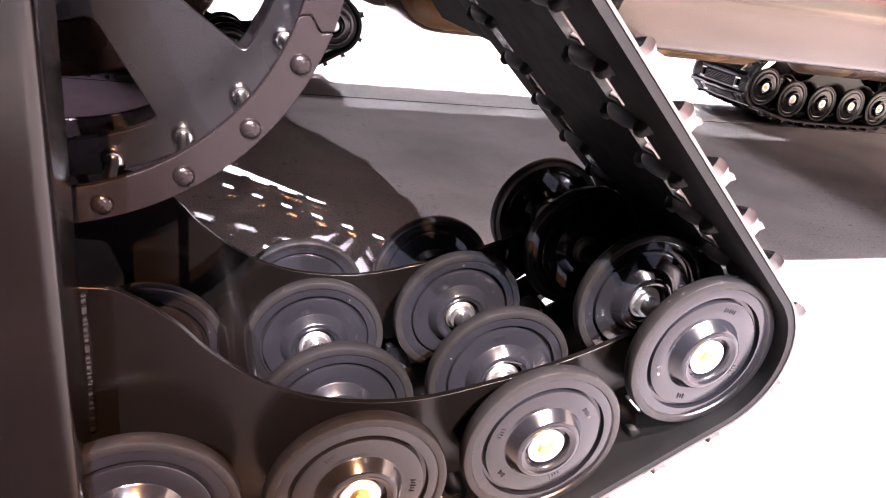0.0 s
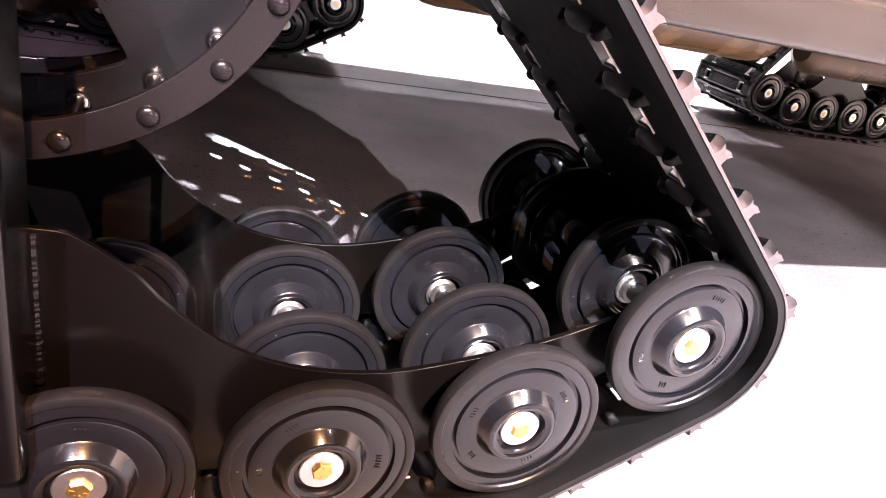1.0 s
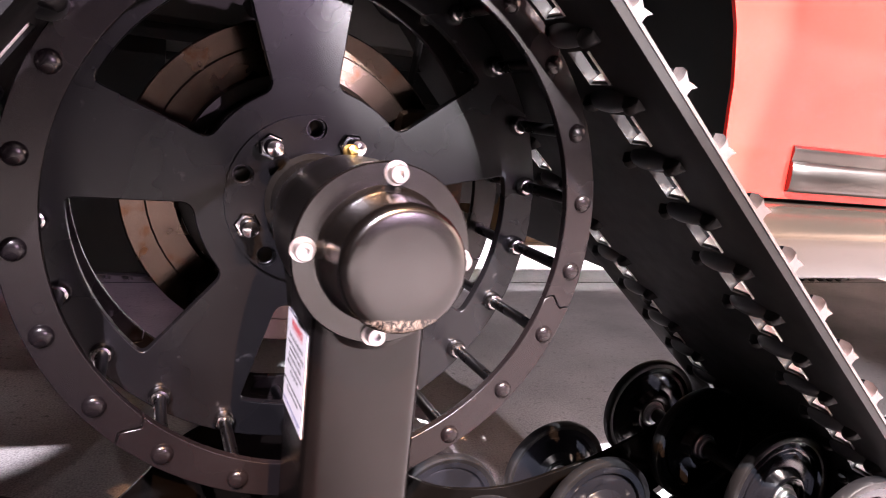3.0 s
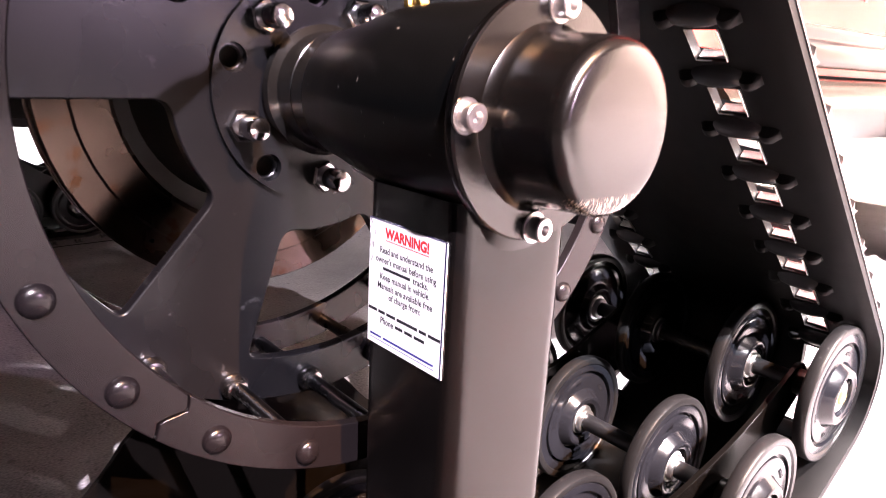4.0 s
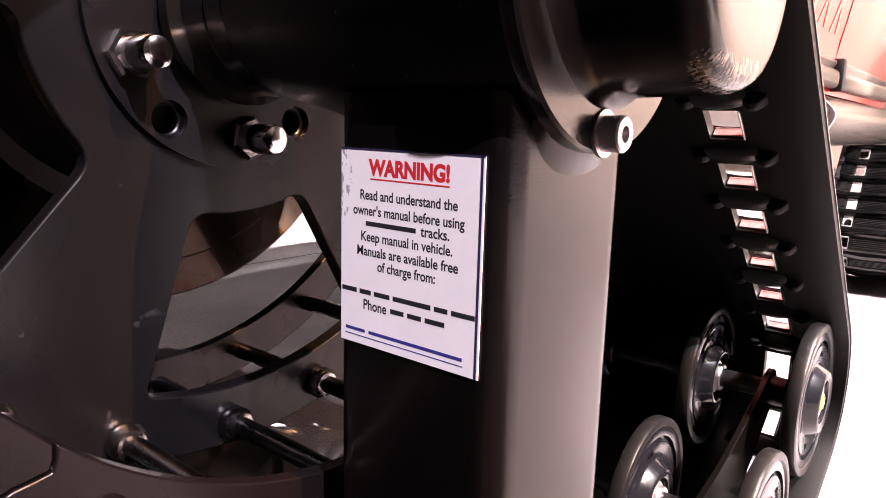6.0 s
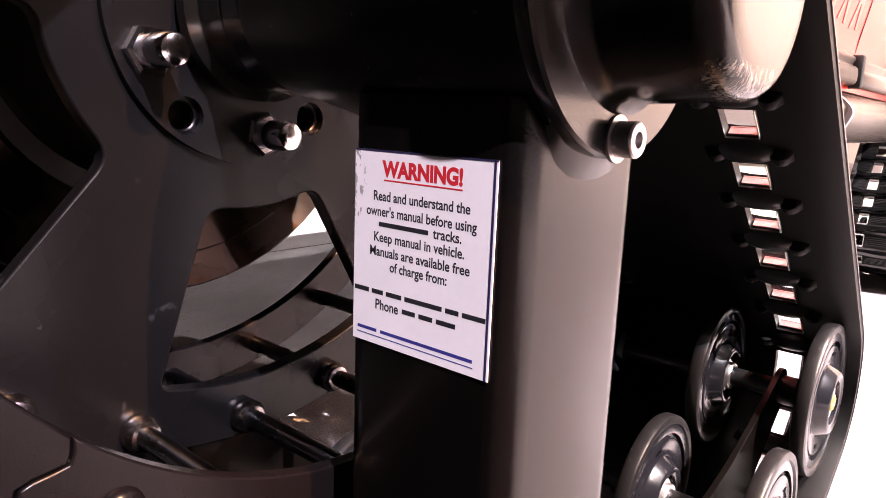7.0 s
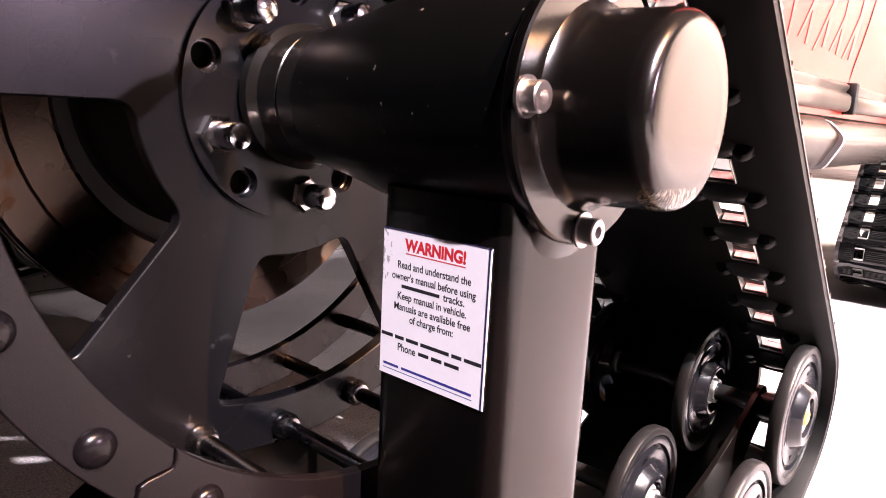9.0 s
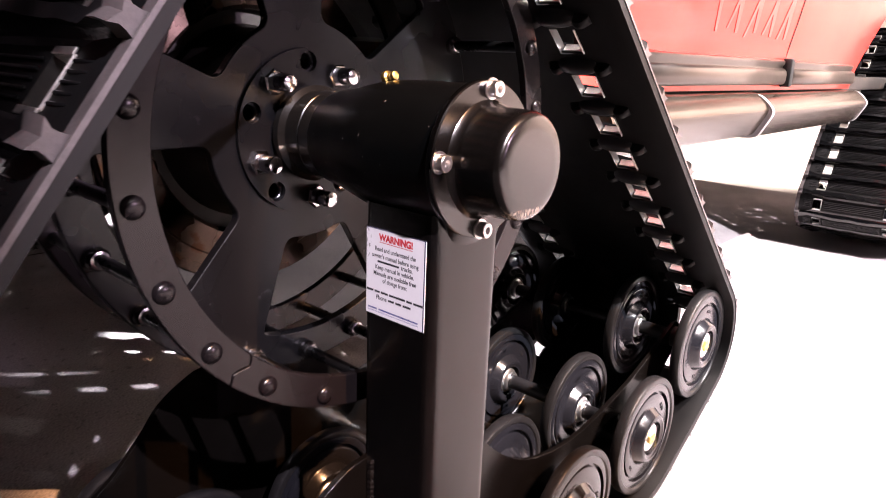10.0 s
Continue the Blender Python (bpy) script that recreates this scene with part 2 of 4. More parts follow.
# a dragged bare-metal scuff along the lower front rim
worn_where(CAP, (("Z", -0.031, -0.042), ("Y", -0.277, -0.286)), (1, 0.5, 0.22), 1100, 0.46, 0.56, (0.17, 0.15, 0.13))
worn_where(CAP, (("Z", -0.022, -0.040), ("Y", -0.279, -0.288)), (1, 0.6, 0.25), 900, 0.54, 0.60, (0.0015, 0.0013, 0.0012))
worn_where(PAPER, (("Y", 0.029, 0.036), ("Z", 0.0, 0.034)), (1, 1, 0.6), 380, 0.52, 0.62, (0.34, 0.33, 0.34))
worn_where(POWDER, (), (1, 1, 0.3), 60, 0.785, 0.84, (0.10, 0.095, 0.09))

# ---- mesh helpers ----


def mesh_of(name, bm, mat, smooth=35.0):
    bmesh.ops.remove_doubles(bm, verts=bm.verts, dist=1e-5)
    bmesh.ops.recalc_face_normals(bm, faces=bm.faces)
    me = bpy.data.meshes.new(name)
    bm.to_mesh(me)
    bm.free()
    me.materials.append(mat)
    if smooth:
        me.polygons.foreach_set("use_smooth", [True] * len(me.polygons))
        me.set_sharp_from_angle(angle=radians(smooth))
    return me


def part(name, bm, mat, parent=None, label="", m=None, smooth=35.0):
    """One mesh object from a bmesh (or a mesh that is shared), under its thing."""
    me = bm if isinstance(bm, bpy.types.Mesh) else mesh_of(name, bm, mat, smooth)
    ob = new(name, me)
    if parent is not None:
        ob.parent = parent
    if m is not None:
        ob.matrix_basis = m
    if label:
        ob["label"] = label
    return ob


def thing(name, m, label, category, group="", kind=""):
    ob = new(name)
    ob.empty_display_size = 0.05
    ob.matrix_basis = m
    return tagged(ob, label, category, group, kind)


def lathe(profile, segs=48, bm=None, closed=False):
    """Turns (radius, y) points round the y axis."""
    bm = bm or bmesh.new()
    rings = []
    for r, y in profile:
        if r < 1e-6:
            rings.append([bm.verts.new((0, y, 0))])
        else:
            rings.append([bm.verts.new((r * math.cos(a), y, r * math.sin(a))) for a in (2 * math.pi * i / segs for i in range(segs))])
    pairs = list(zip(rings, rings[1:]))
    if closed:
        pairs.append((rings[-1], rings[0]))
    for a, b in pairs:
        for i in range(segs):
            j = (i + 1) % segs
            quad = [a[i % len(a)], a[j % len(a)], b[j % len(b)], b[i % len(b)]]
            quad = list(dict.fromkeys(quad))
            if len(quad) > 2:
                bm.faces.new(quad)
    return bm


def slab(loops, y0, y1, bevel=0.0):
    """A flat plate in the xz plane, from outlines (the first outer, the rest holes), between y0 and y1."""
    bm = bmesh.new()
    edges = []
    for loop in loops:
        vs = [bm.verts.new((x, y0, z)) for x, z in loop]
        edges += [bm.edges.new((vs[i], vs[(i + 1) % len(vs)])) for i in range(len(vs))]
    bmesh.ops.triangle_fill(bm, edges=edges, use_beauty=True, use_dissolve=False)
    made = bmesh.ops.extrude_face_region(bm, geom=list(bm.faces))
    bmesh.ops.translate(bm, verts=[v for v in made["geom"] if isinstance(v, bmesh.types.BMVert)], vec=(0, y1 - y0, 0))
    return bm


def box(size, at=(0, 0, 0), bevel=0.0, segments=2, bm=None):
    bm = bm or bmesh.new()
    made = bmesh.ops.create_cube(bm, size=1.0, matrix=Matrix.LocRotScale(at, None, size))
    if bevel:
        es = list({e for v in made["verts"] for e in v.link_edges})
        bmesh.ops.bevel(bm, geom=es, offset=bevel, segments=segments, affect="EDGES", profile=0.5)
    return bm


def tube(a, b, r, segs=20, bm=None):
    bm = bm or bmesh.new()
    a, b = Vector(a), Vector(b)
    m = Matrix.Translation((a + b) / 2) @ (b - a).to_track_quat("Z", "Y").to_matrix().to_4x4()
    bmesh.ops.create_cone(bm, cap_ends=True, segments=segs, radius1=r, radius2=r, depth=(b - a).length, matrix=m)
    return bm


def hexagon(r, y0, y1, dome=0.0, bm=None):
    """A hexagon head or nut along y, y0 the base, y1 the chamfered top."""
    s = 1 if y1 > y0 else -1
    prof = [(r, y0), (r, y1 - s * r * 0.12), (r * 0.86, y1), (0, y1)] if not dome else [(r, y0), (r, y1 - s * dome), (r * 0.72, y1 - s * dome), (r * 0.68, y1 - s * dome * 0.35), (r * 0.4, y1), (0, y1)]
    return lathe(prof, 6 if not dome else 12, bm)


def arc(cx, cz, r, a0, a1, n):
    return [(cx + r * math.cos(radians(a0 + (a1 - a0) * i / n)), cz + r * math.sin(radians(a0 + (a1 - a0) * i / n))) for i in range(n + 1)]


def rounded(points, r, n=5):
    """A closed outline with its corners rounded."""
    out = []
    for i, p in enumerate(points):
        p = Vector(p)
        a, b = Vector(points[i - 1]) - p, Vector(points[(i + 1) % len(points)]) - p
        k = min(r, a.length * 0.45, b.length * 0.45)
        p0, p2 = p + a.normalized() * k, p + b.normalized() * k
        for j in range(n + 1):
            t = j / n
            q = p0 * (1 - t) ** 2 + p * 2 * t * (1 - t) + p2 * t * t
            out.append((q.x, q.y))
    return out


# ---- hall ----
bm = bmesh.new()
bmesh.ops.create_grid(bm, x_segments=1, y_segments=1, size=14.0, matrix=Matrix.Translation((1, 1, 0)))
tagged(part("floor", bm, FLOOR, smooth=0), "light grey speckled show floor under bright lamps", "floor", kind="structure")
tagged(part("floor_joint", box((26.0, 0.005, 0.002), (1, 2.12, 0.0005)), LINER, smooth=0), "thin dark joint line in the show floor", "floor joint", kind="structure")
# unseen walls; the pale east one is a reflector for cap and doors
for n, at, size in (("wall_south", (1, -13.1, 3.5), (28, 0.2, 7)), ("wall_north", (1, 15.1, 3.5), (28, 0.2, 7)), ("wall_west", (-13.1, 1, 3.5), (0.2, 28, 7)), ("reflector_east", (15.1, 1, 3.5), (0.2, 28, 7))):
    tagged(part(n, box(size, at), PALE if n == "reflector_east" else HALL), "plain unseen wall closing off the hall", "wall", kind="structure")
tagged(part("ceiling", box((28.4, 28.4, 0.2), (1, 1, 7.1)), HALL), "dark exhibition hall ceiling", "ceiling", kind="structure")

# ---- track unit: sizes, in the hub's frame ----
R_SPROCKET, R_WHEEL = 0.268, 0.100
AXLES = [(0.6938, -0.388), (0.5083, -0.493), (0.2986, -0.531), (0.0841, -0.531), (-0.130, -0.531), (-0.344, -0.520), (-0.550, -0.470)]
CIRCLES = [(0.0, 0.0, R_SPROCKET)] + [(x, z, R_WHEEL * (0.985 if x > 0.6 else 1.0)) for x, z in AXLES]
BAND = 0.012
HALF = 0.221
STEPS = (0.0, 0.12, 0.24, 0.41, 0.59, 0.76, 0.88)


def track_path():
    """Straight and round stretches of the belt's inner face, clockwise, from the sprocket's upper right."""
    n = len(CIRCLES)
    lines = []
    for i in range(n):
        (x0, z0, r0), (x1, z1, r1) = CIRCLES[i], CIRCLES[(i + 1) % n]
        d = Vector((x1 - x0, z1 - z0))
        base = math.atan2(d.y, d.x)
        off = math.asin((r1 - r0) / d.length)
        a = base + math.pi / 2 + off
        nrm = Vector((math.cos(a), math.sin(a)))
        lines.append((Vector((x0, z0)) + nrm * r0, Vector((x1, z1)) + nrm * r1, a))
    parts = []
    for i in range(n):
        p, q, a = lines[i]
        parts.append(("line", p, q, a))
        x1, z1, r1 = CIRCLES[(i + 1) % n]
        turn = (a - lines[(i + 1) % n][2]) % (2 * math.pi)
        parts.append(("arc", Vector((x1, z1)), r1, a, turn))
    return parts


TRACK = track_path()
LENGTHS = [(p[2] - p[1]).length if p[0] == "line" else p[2] * p[4] for p in TRACK]
TOTAL = sum(LENGTHS)
COUNT = round(TOTAL / 0.0805)
PITCH = TOTAL / COUNT
FIRST = 0.022


def on_track(s):
    """Place, tangent and outward normal at s metres along the belt."""
    s %= TOTAL
    for p, l in zip(TRACK, LENGTHS):
        if s <= l:
            break
        s -= l
    if p[0] == "line":
        d = (p[2] - p[1]).normalized()
        return p[1] + d * s, d, Vector((math.cos(p[3]), math.sin(p[3])))
    a = p[3] - s / p[2]
    n = Vector((math.cos(a), math.sin(a)))
    return p[1] + n * p[2], Vector((n.y, -n.x)), n


def seat(s, lift=0.0, y=0.0, flip=1):
    """The pose on the belt: local x along it, z outward."""
    p, d, n = on_track(s)
    p = p + n * lift
    return Matrix(((d.x, 0, n.x, p.x), (0, 1, 0, y), (d.y, 0, n.y, p.y), (0, 0, 0, 1)))


def belt_band():
    ys = (-HALF, -0.207, -0.193, -0.153, -0.117, -0.06, 0.06, 0.117, 0.153, 0.193, 0.207, HALF)
    gaps = (3, 7)
    rows = [FIRST + PITCH * (i + f) for i in range(COUNT) for f in STEPS]
    k = len(STEPS)
    verts, faces = [], []
    for s in rows:
        p, d, n = on_track(s)
        for y in ys:
            edge = abs(y) > 0.217
            a, b = p + n * (0.003 if edge else 0), p + n * (BAND + (0.003 if abs(y) > 0.19 else 0))
            verts += [(a.x, y, a.y), (b.x, y, b.y)]
    w = len(ys)

    def v(i, j, o):
        return ((i % len(rows)) * w + j) * 2 + o

    def open_at(i, j):
        return j in gaps and (i % len(rows)) % k in (2, 3, 4)

    for i in range(len(rows)):
        for j in range(w - 1):
            if open_at(i, j):
                continue
            faces.append((v(i, j, 0), v(i, j + 1, 0), v(i + 1, j + 1, 0), v(i + 1, j, 0)))
            faces.append((v(i, j, 1), v(i + 1, j, 1), v(i + 1, j + 1, 1), v(i, j + 1, 1)))
            if j == 0 or open_at(i, j - 1):
                faces.append((v(i, j, 0), v(i + 1, j, 0), v(i + 1, j, 1), v(i, j, 1)))
            if j == w - 2 or open_at(i, j + 1):
                faces.append((v(i, j + 1, 0), v(i, j + 1, 1), v(i + 1, j + 1, 1), v(i + 1, j + 1, 0)))
            if open_at(i - 1, j):
                faces.append((v(i, j, 0), v(i, j, 1), v(i, j + 1, 1), v(i, j + 1, 0)))
            if open_at(i + 1, j):
                faces.append((v(i + 1, j, 0), v(i + 1, j + 1, 0), v(i + 1, j + 1, 1), v(i + 1, j, 1)))
    me = bpy.data.meshes.new("band")
    me.from_pydata(verts, [], faces)
    bm = bmesh.new()
    bm.from_mesh(me)
    return bm


def edge_strip(y):
    """The worn outer lip that runs round the belt's side."""
    rows = []
    for i in range(COUNT * 7):
        p, d, n = on_track(TOTAL * i / (COUNT * 7))
        a, b = p + n * 0.0122, p + n * (BAND + 0.0036)
        rows.append([(a.x, y - 0.0012, a.y), (b.x, y - 0.0008, b.y), (b.x, y + 0.0008, b.y), (a.x, y + 0.0012, a.y)])
    bm = bmesh.new()
    rings = [[bm.verts.new(p) for p in r] for r in rows]
    for i in range(len(rings)):
        q, r = rings[i], rings[(i + 1) % len(rings)]
        for k in range(4):
            bm.faces.new((q[k], q[(k + 1) % 4], r[(k + 1) % 4], r[k]))
    return bm


def loft(sections):
    """Joins closed rings of equal count, capped at both ends."""
    bm = bmesh.new()
    rings = [[bm.verts.new(p) for p in s] for s in sections]
    for a, b in zip(rings, rings[1:]):
        for i in range(len(a)):
            j = (i + 1) % len(a)
            bm.faces.new((a[i], a[j], b[j], b[i]))
    bm.faces.new(rings[0][::-1])
    bm.faces.new(rings[-1])
    return bm


def cleat_mesh():
    """A bar across the belt's outer face: flared cup-like ends, hollowed flanks, scalloped crest."""
    sections = []
    ys = [-0.218, -0.210, -0.200, -0.16, -0.14, -0.12, -0.095, -0.07, -0.035, 0.0, 0.035, 0.07, 0.095, 0.12, 0.14, 0.16, 0.200, 0.210, 0.218]
    for i, y in enumerate(ys):
        end = abs(y) > 0.198
        h = 0.0235 if end else 0.026 - 0.005 * (i % 3 == 0)
        h -= 0.004 * (abs(y) > 0.213) + 0.008 * (0.11 < abs(y) < 0.17)
        tip = 0.0100 if end else 0.0060
        base, neck = (0.0165, 0.0072) if end else (0.017, 0.0055)
        dip = 0.004 if end else 0.0
        sections.append([(-base, y, 0), (-base * 0.55, y, h * 0.14), (-neck, y, h * 0.45), (-neck * 0.95, y, h * 0.7), (-tip, y, h), (0, y, h - dip), (tip, y, h), (neck * 0.95, y, h * 0.7), (neck, y, h * 0.45), (base * 0.55, y, h * 0.14), (base, y, 0)])
    return loft(sections)


def lug_mesh():
    """A lens-shaped drive lug on the belt's inner face (local z outward, so it stands downward)."""
    sections = []
    for i in range(11):
        u = -1 + 0.2 * i
        k = math.sqrt(max(0.0, 1 - (0.97 * u) ** 2))
        sx, h = 0.0050 + 0.0078 * k, 0.0030 + 0.0080 * k
        sections.append([(-sx * 1.15, 0.0265 * u, 0.001)] + [(-sx * math.cos(radians(q)), 0.0265 * u, -h * math.sin(radians(q))) for q in range(20, 161, 20)] + [(sx * 1.15, 0.0265 * u, 0.001)])
    return loft(sections)


def guide_mesh():
    """A rounded horn that keeps the wheels on their lane."""
    sections = []
    for i in range(9):
        u = -1 + 0.25 * i
        k = math.sqrt(max(0.0, 1 - (0.96 * u) ** 2))
        sx, h = 0.0050 + 0.0030 * k, 0.002 + 0.0105 * k ** 1.5
        sections.append([(-sx * 1.2, 0.0115 * u, 0.001), (-sx * 0.92, 0.0112 * u, -h * 0.45), (-sx * 0.62, 0.0108 * u, -h * 0.88), (-sx * 0.2, 0.0105 * u, -h), (sx * 0.2, 0.0105 * u, -h), (sx * 0.62, 0.0108 * u, -h * 0.88), (sx * 0.92, 0.0112 * u, -h * 0.45), (sx * 1.2, 0.0115 * u, 0.001)])
    return loft(sections)


def clip_mesh():
    """A bent steel clip that lines a window's two cross edges."""
    bm = bmesh.new()
    half = PITCH * 0.252
    for x in (-half, half):
        box((0.0026, 0.033, BAND * 0.72), (x, 0, BAND * 0.66), 0.0006, 1, bm)
        box((0.006, 0.033, 0.0016), (x * 1.10, 0, BAND + 0.0016), 0.0004, 1, bm)
    box((half * 2, 0.002, BAND + 0.003), (0, -0.016, BAND / 2), 0.0006, 1, bm)
    return bm


def rib_mesh(wide):
    """Fine ridges moulded across a tread pocket."""
    bm = bmesh.new()
    for k in range(5):
        box((0.0030, wide, 0.0030), ((k - 2) * 0.0075, 0, 0.0012), 0.0008, 1, bm)
    return bm


SAMPLES = [(TOTAL * i / 900, on_track(TOTAL * i / 900)[0]) for i in range(900)]


def nearest(x, z):
    return min(SAMPLES, key=lambda q: (q[1].x - x) ** 2 + (q[1].y - z) ** 2)[0]


def make_track(group):
    t = thing("rubber_track", pose(0, 0, HUB), "black rubber snow track with cross cleats and bright steel clips", "rubber track", group)
    band = part("band", belt_band(), BELT, t).data
    EDGE = set()
    for f in band.polygons:
        c = f.center
        if abs(c.y) > 0.2075 and min((Vector((c.x, c.z)) - Vector((x, z))).length - r for x, z, r in CIRCLES) > 0.0 and f.area > 0:
            n = f.normal
            p, d, out = on_track(nearest(c.x, c.z))
            if n.x * out.x + n.z * out.y > 0.7:
                EDGE.add(f.index)
    band.materials.append(DUSTY)
    band.materials.append(SIDE)
    for f in band.polygons:
        if f.index in EDGE:
            f.material_index = 1
        elif all(abs(band.vertices[v].co.y) > HALF - 0.001 for v in f.vertices):
            f.material_index = 2
    for y in (-HALF, HALF):
        part("edge_strip", edge_strip(y), DUSTY, t, "dusty grey edge of the belt")
    cleat = mesh_of("cleat", cleat_mesh(), DUSTY)
    cleat.materials.append(RUBBER)
    for f in cleat.polygons:
        f.material_index = 0 if abs(f.normal.y) > 0.5 or abs(f.center.y) > 0.198 else 1
    lug = mesh_of("drive_lug", lug_mesh(), LUG)
    guide = mesh_of("guide_lug", guide_mesh(), BELT)
    clip = mesh_of("clip", clip_mesh(), CLIP)
    narrow, broad = mesh_of("tread_ribs", rib_mesh(0.030), RUBBER), mesh_of("tread_ribs", rib_mesh(0.22), RUBBER)
    for i in range(COUNT):
        s = FIRST + PITCH * i
        part("cleat", cleat, DUSTY, t, m=seat(s, BAND - 0.001))
        for y in (-0.135, 0.135):
            part("drive_lug", lug, LUG, t, m=seat(s, 0, y))
            part("clip", clip, CLIP, t, m=seat(s + PITCH * 0.495, 0, y))
        for y in (-0.173, 0.173):
            part("tread_ribs", narrow, RUBBER, t, m=seat(s + PITCH * 0.5, BAND, y))
        part("tread_ribs", broad, RUBBER, t, m=seat(s + PITCH * 0.5, BAND))
        for y in (-0.168, -0.104, 0.104, 0.168):
            part("guide_lug", guide, BELT, t, m=seat(s + PITCH * 0.04, 0, y))
    return t


# ---- bogie wheel ----


def make_wheel(group):
    w = thing("bogie_wheel", pose(0, 0, 0), "dark grey moulded bogie wheel with rubber rim and yellow bolt", "bogie wheel", group)
    R = R_WHEEL
    part("rubber_rim", lathe([(R * 0.885, -0.0064), (R * 0.90, -0.0082), (R * 0.955, -0.0088), (R * 0.985, -0.0078), (R, -0.0052), (R, 0.0052), (R * 0.985, 0.0078), (R * 0.955, 0.0088), (R * 0.885, 0.0066)], 72, closed=True), TYRE, w)
    part("disc", lathe([
        (R * 0.892, -0.0062), (R * 0.80, -0.0072), (R * 0.778, -0.0070), (R * 0.768, -0.0010), (R * 0.728, -0.0004), (R * 0.718, -0.0058), (R * 0.70, -0.0066),
        (R * 0.52, -0.0046), (R * 0.485, -0.0050), (R * 0.470, -0.0066), (R * 0.400, -0.0172), (R * 0.382, -0.0186), (R * 0.345, -0.0188), (R * 0.332, -0.0176),
        (R * 0.285, -0.0166), (R * 0.268, -0.0090), (R * 0.10, -0.0090), (R * 0.10, 0.0095), (R * 0.255, 0.0100), (R * 0.27, 0.0130), (R * 0.335, 0.0150), (R * 0.368, 0.0153), (R * 0.46, 0.0074), (R * 0.70, 0.0058), (R * 0.760, 0.0035), (R * 0.80, 0.0067), (R * 0.892, 0.0062)], 72), WHEEL, w)
    for s in (-1, 1):
        part("washer", lathe([(R * 0.09, s * 0.0095), (R * 0.225, s * 0.0095), (R * 0.232, s * 0.0118), (R * 0.222, s * 0.0128), (R * 0.09, s * 0.0130)], 36, closed=True), ZINC, w, "bright zinc washer")
    bm = hexagon(0.0112, -0.0128, -0.0168)
    for k in range(6):
        a = radians(60 * k + 30)
        bmesh.ops.create_cube(bm, size=1.0, matrix=Matrix.Translation((0.0062 * math.cos(a), -0.0169, 0.0062 * math.sin(a))) @ Euler((0, -a, 0)).to_matrix().to_4x4() @ Matrix.Diagonal((0.0046, 0.0009, 0.0010, 1)))
    part("bolt", bm, YELLOW, w, "yellow zinc hexagon bolt")
    for a, n in ((75, 5), (200, 4), (-25, 4), (-100, 3)):
        bm = bmesh.new()
        for k in range(n):
            b = radians(a + (k - n / 2) * 3.6)
            r = R * 0.61
            bmesh.ops.create_cube(bm, size=1.0, matrix=Matrix.Translation((r * math.cos(b), -0.0061, r * math.sin(b))) @ Euler((0, -b, 0)).to_matrix().to_4x4() @ Matrix.Diagonal((0.0045 if k % 2 else 0.006, 0.001, 0.0014, 1)))
        part("moulded_mark", bm, WHEEL, w, smooth=0)
    return w


# ---- sprocket ----
PINS, PIN_R, PIN_PHASE = 22, 0.2515, math.degrees(0.1154)


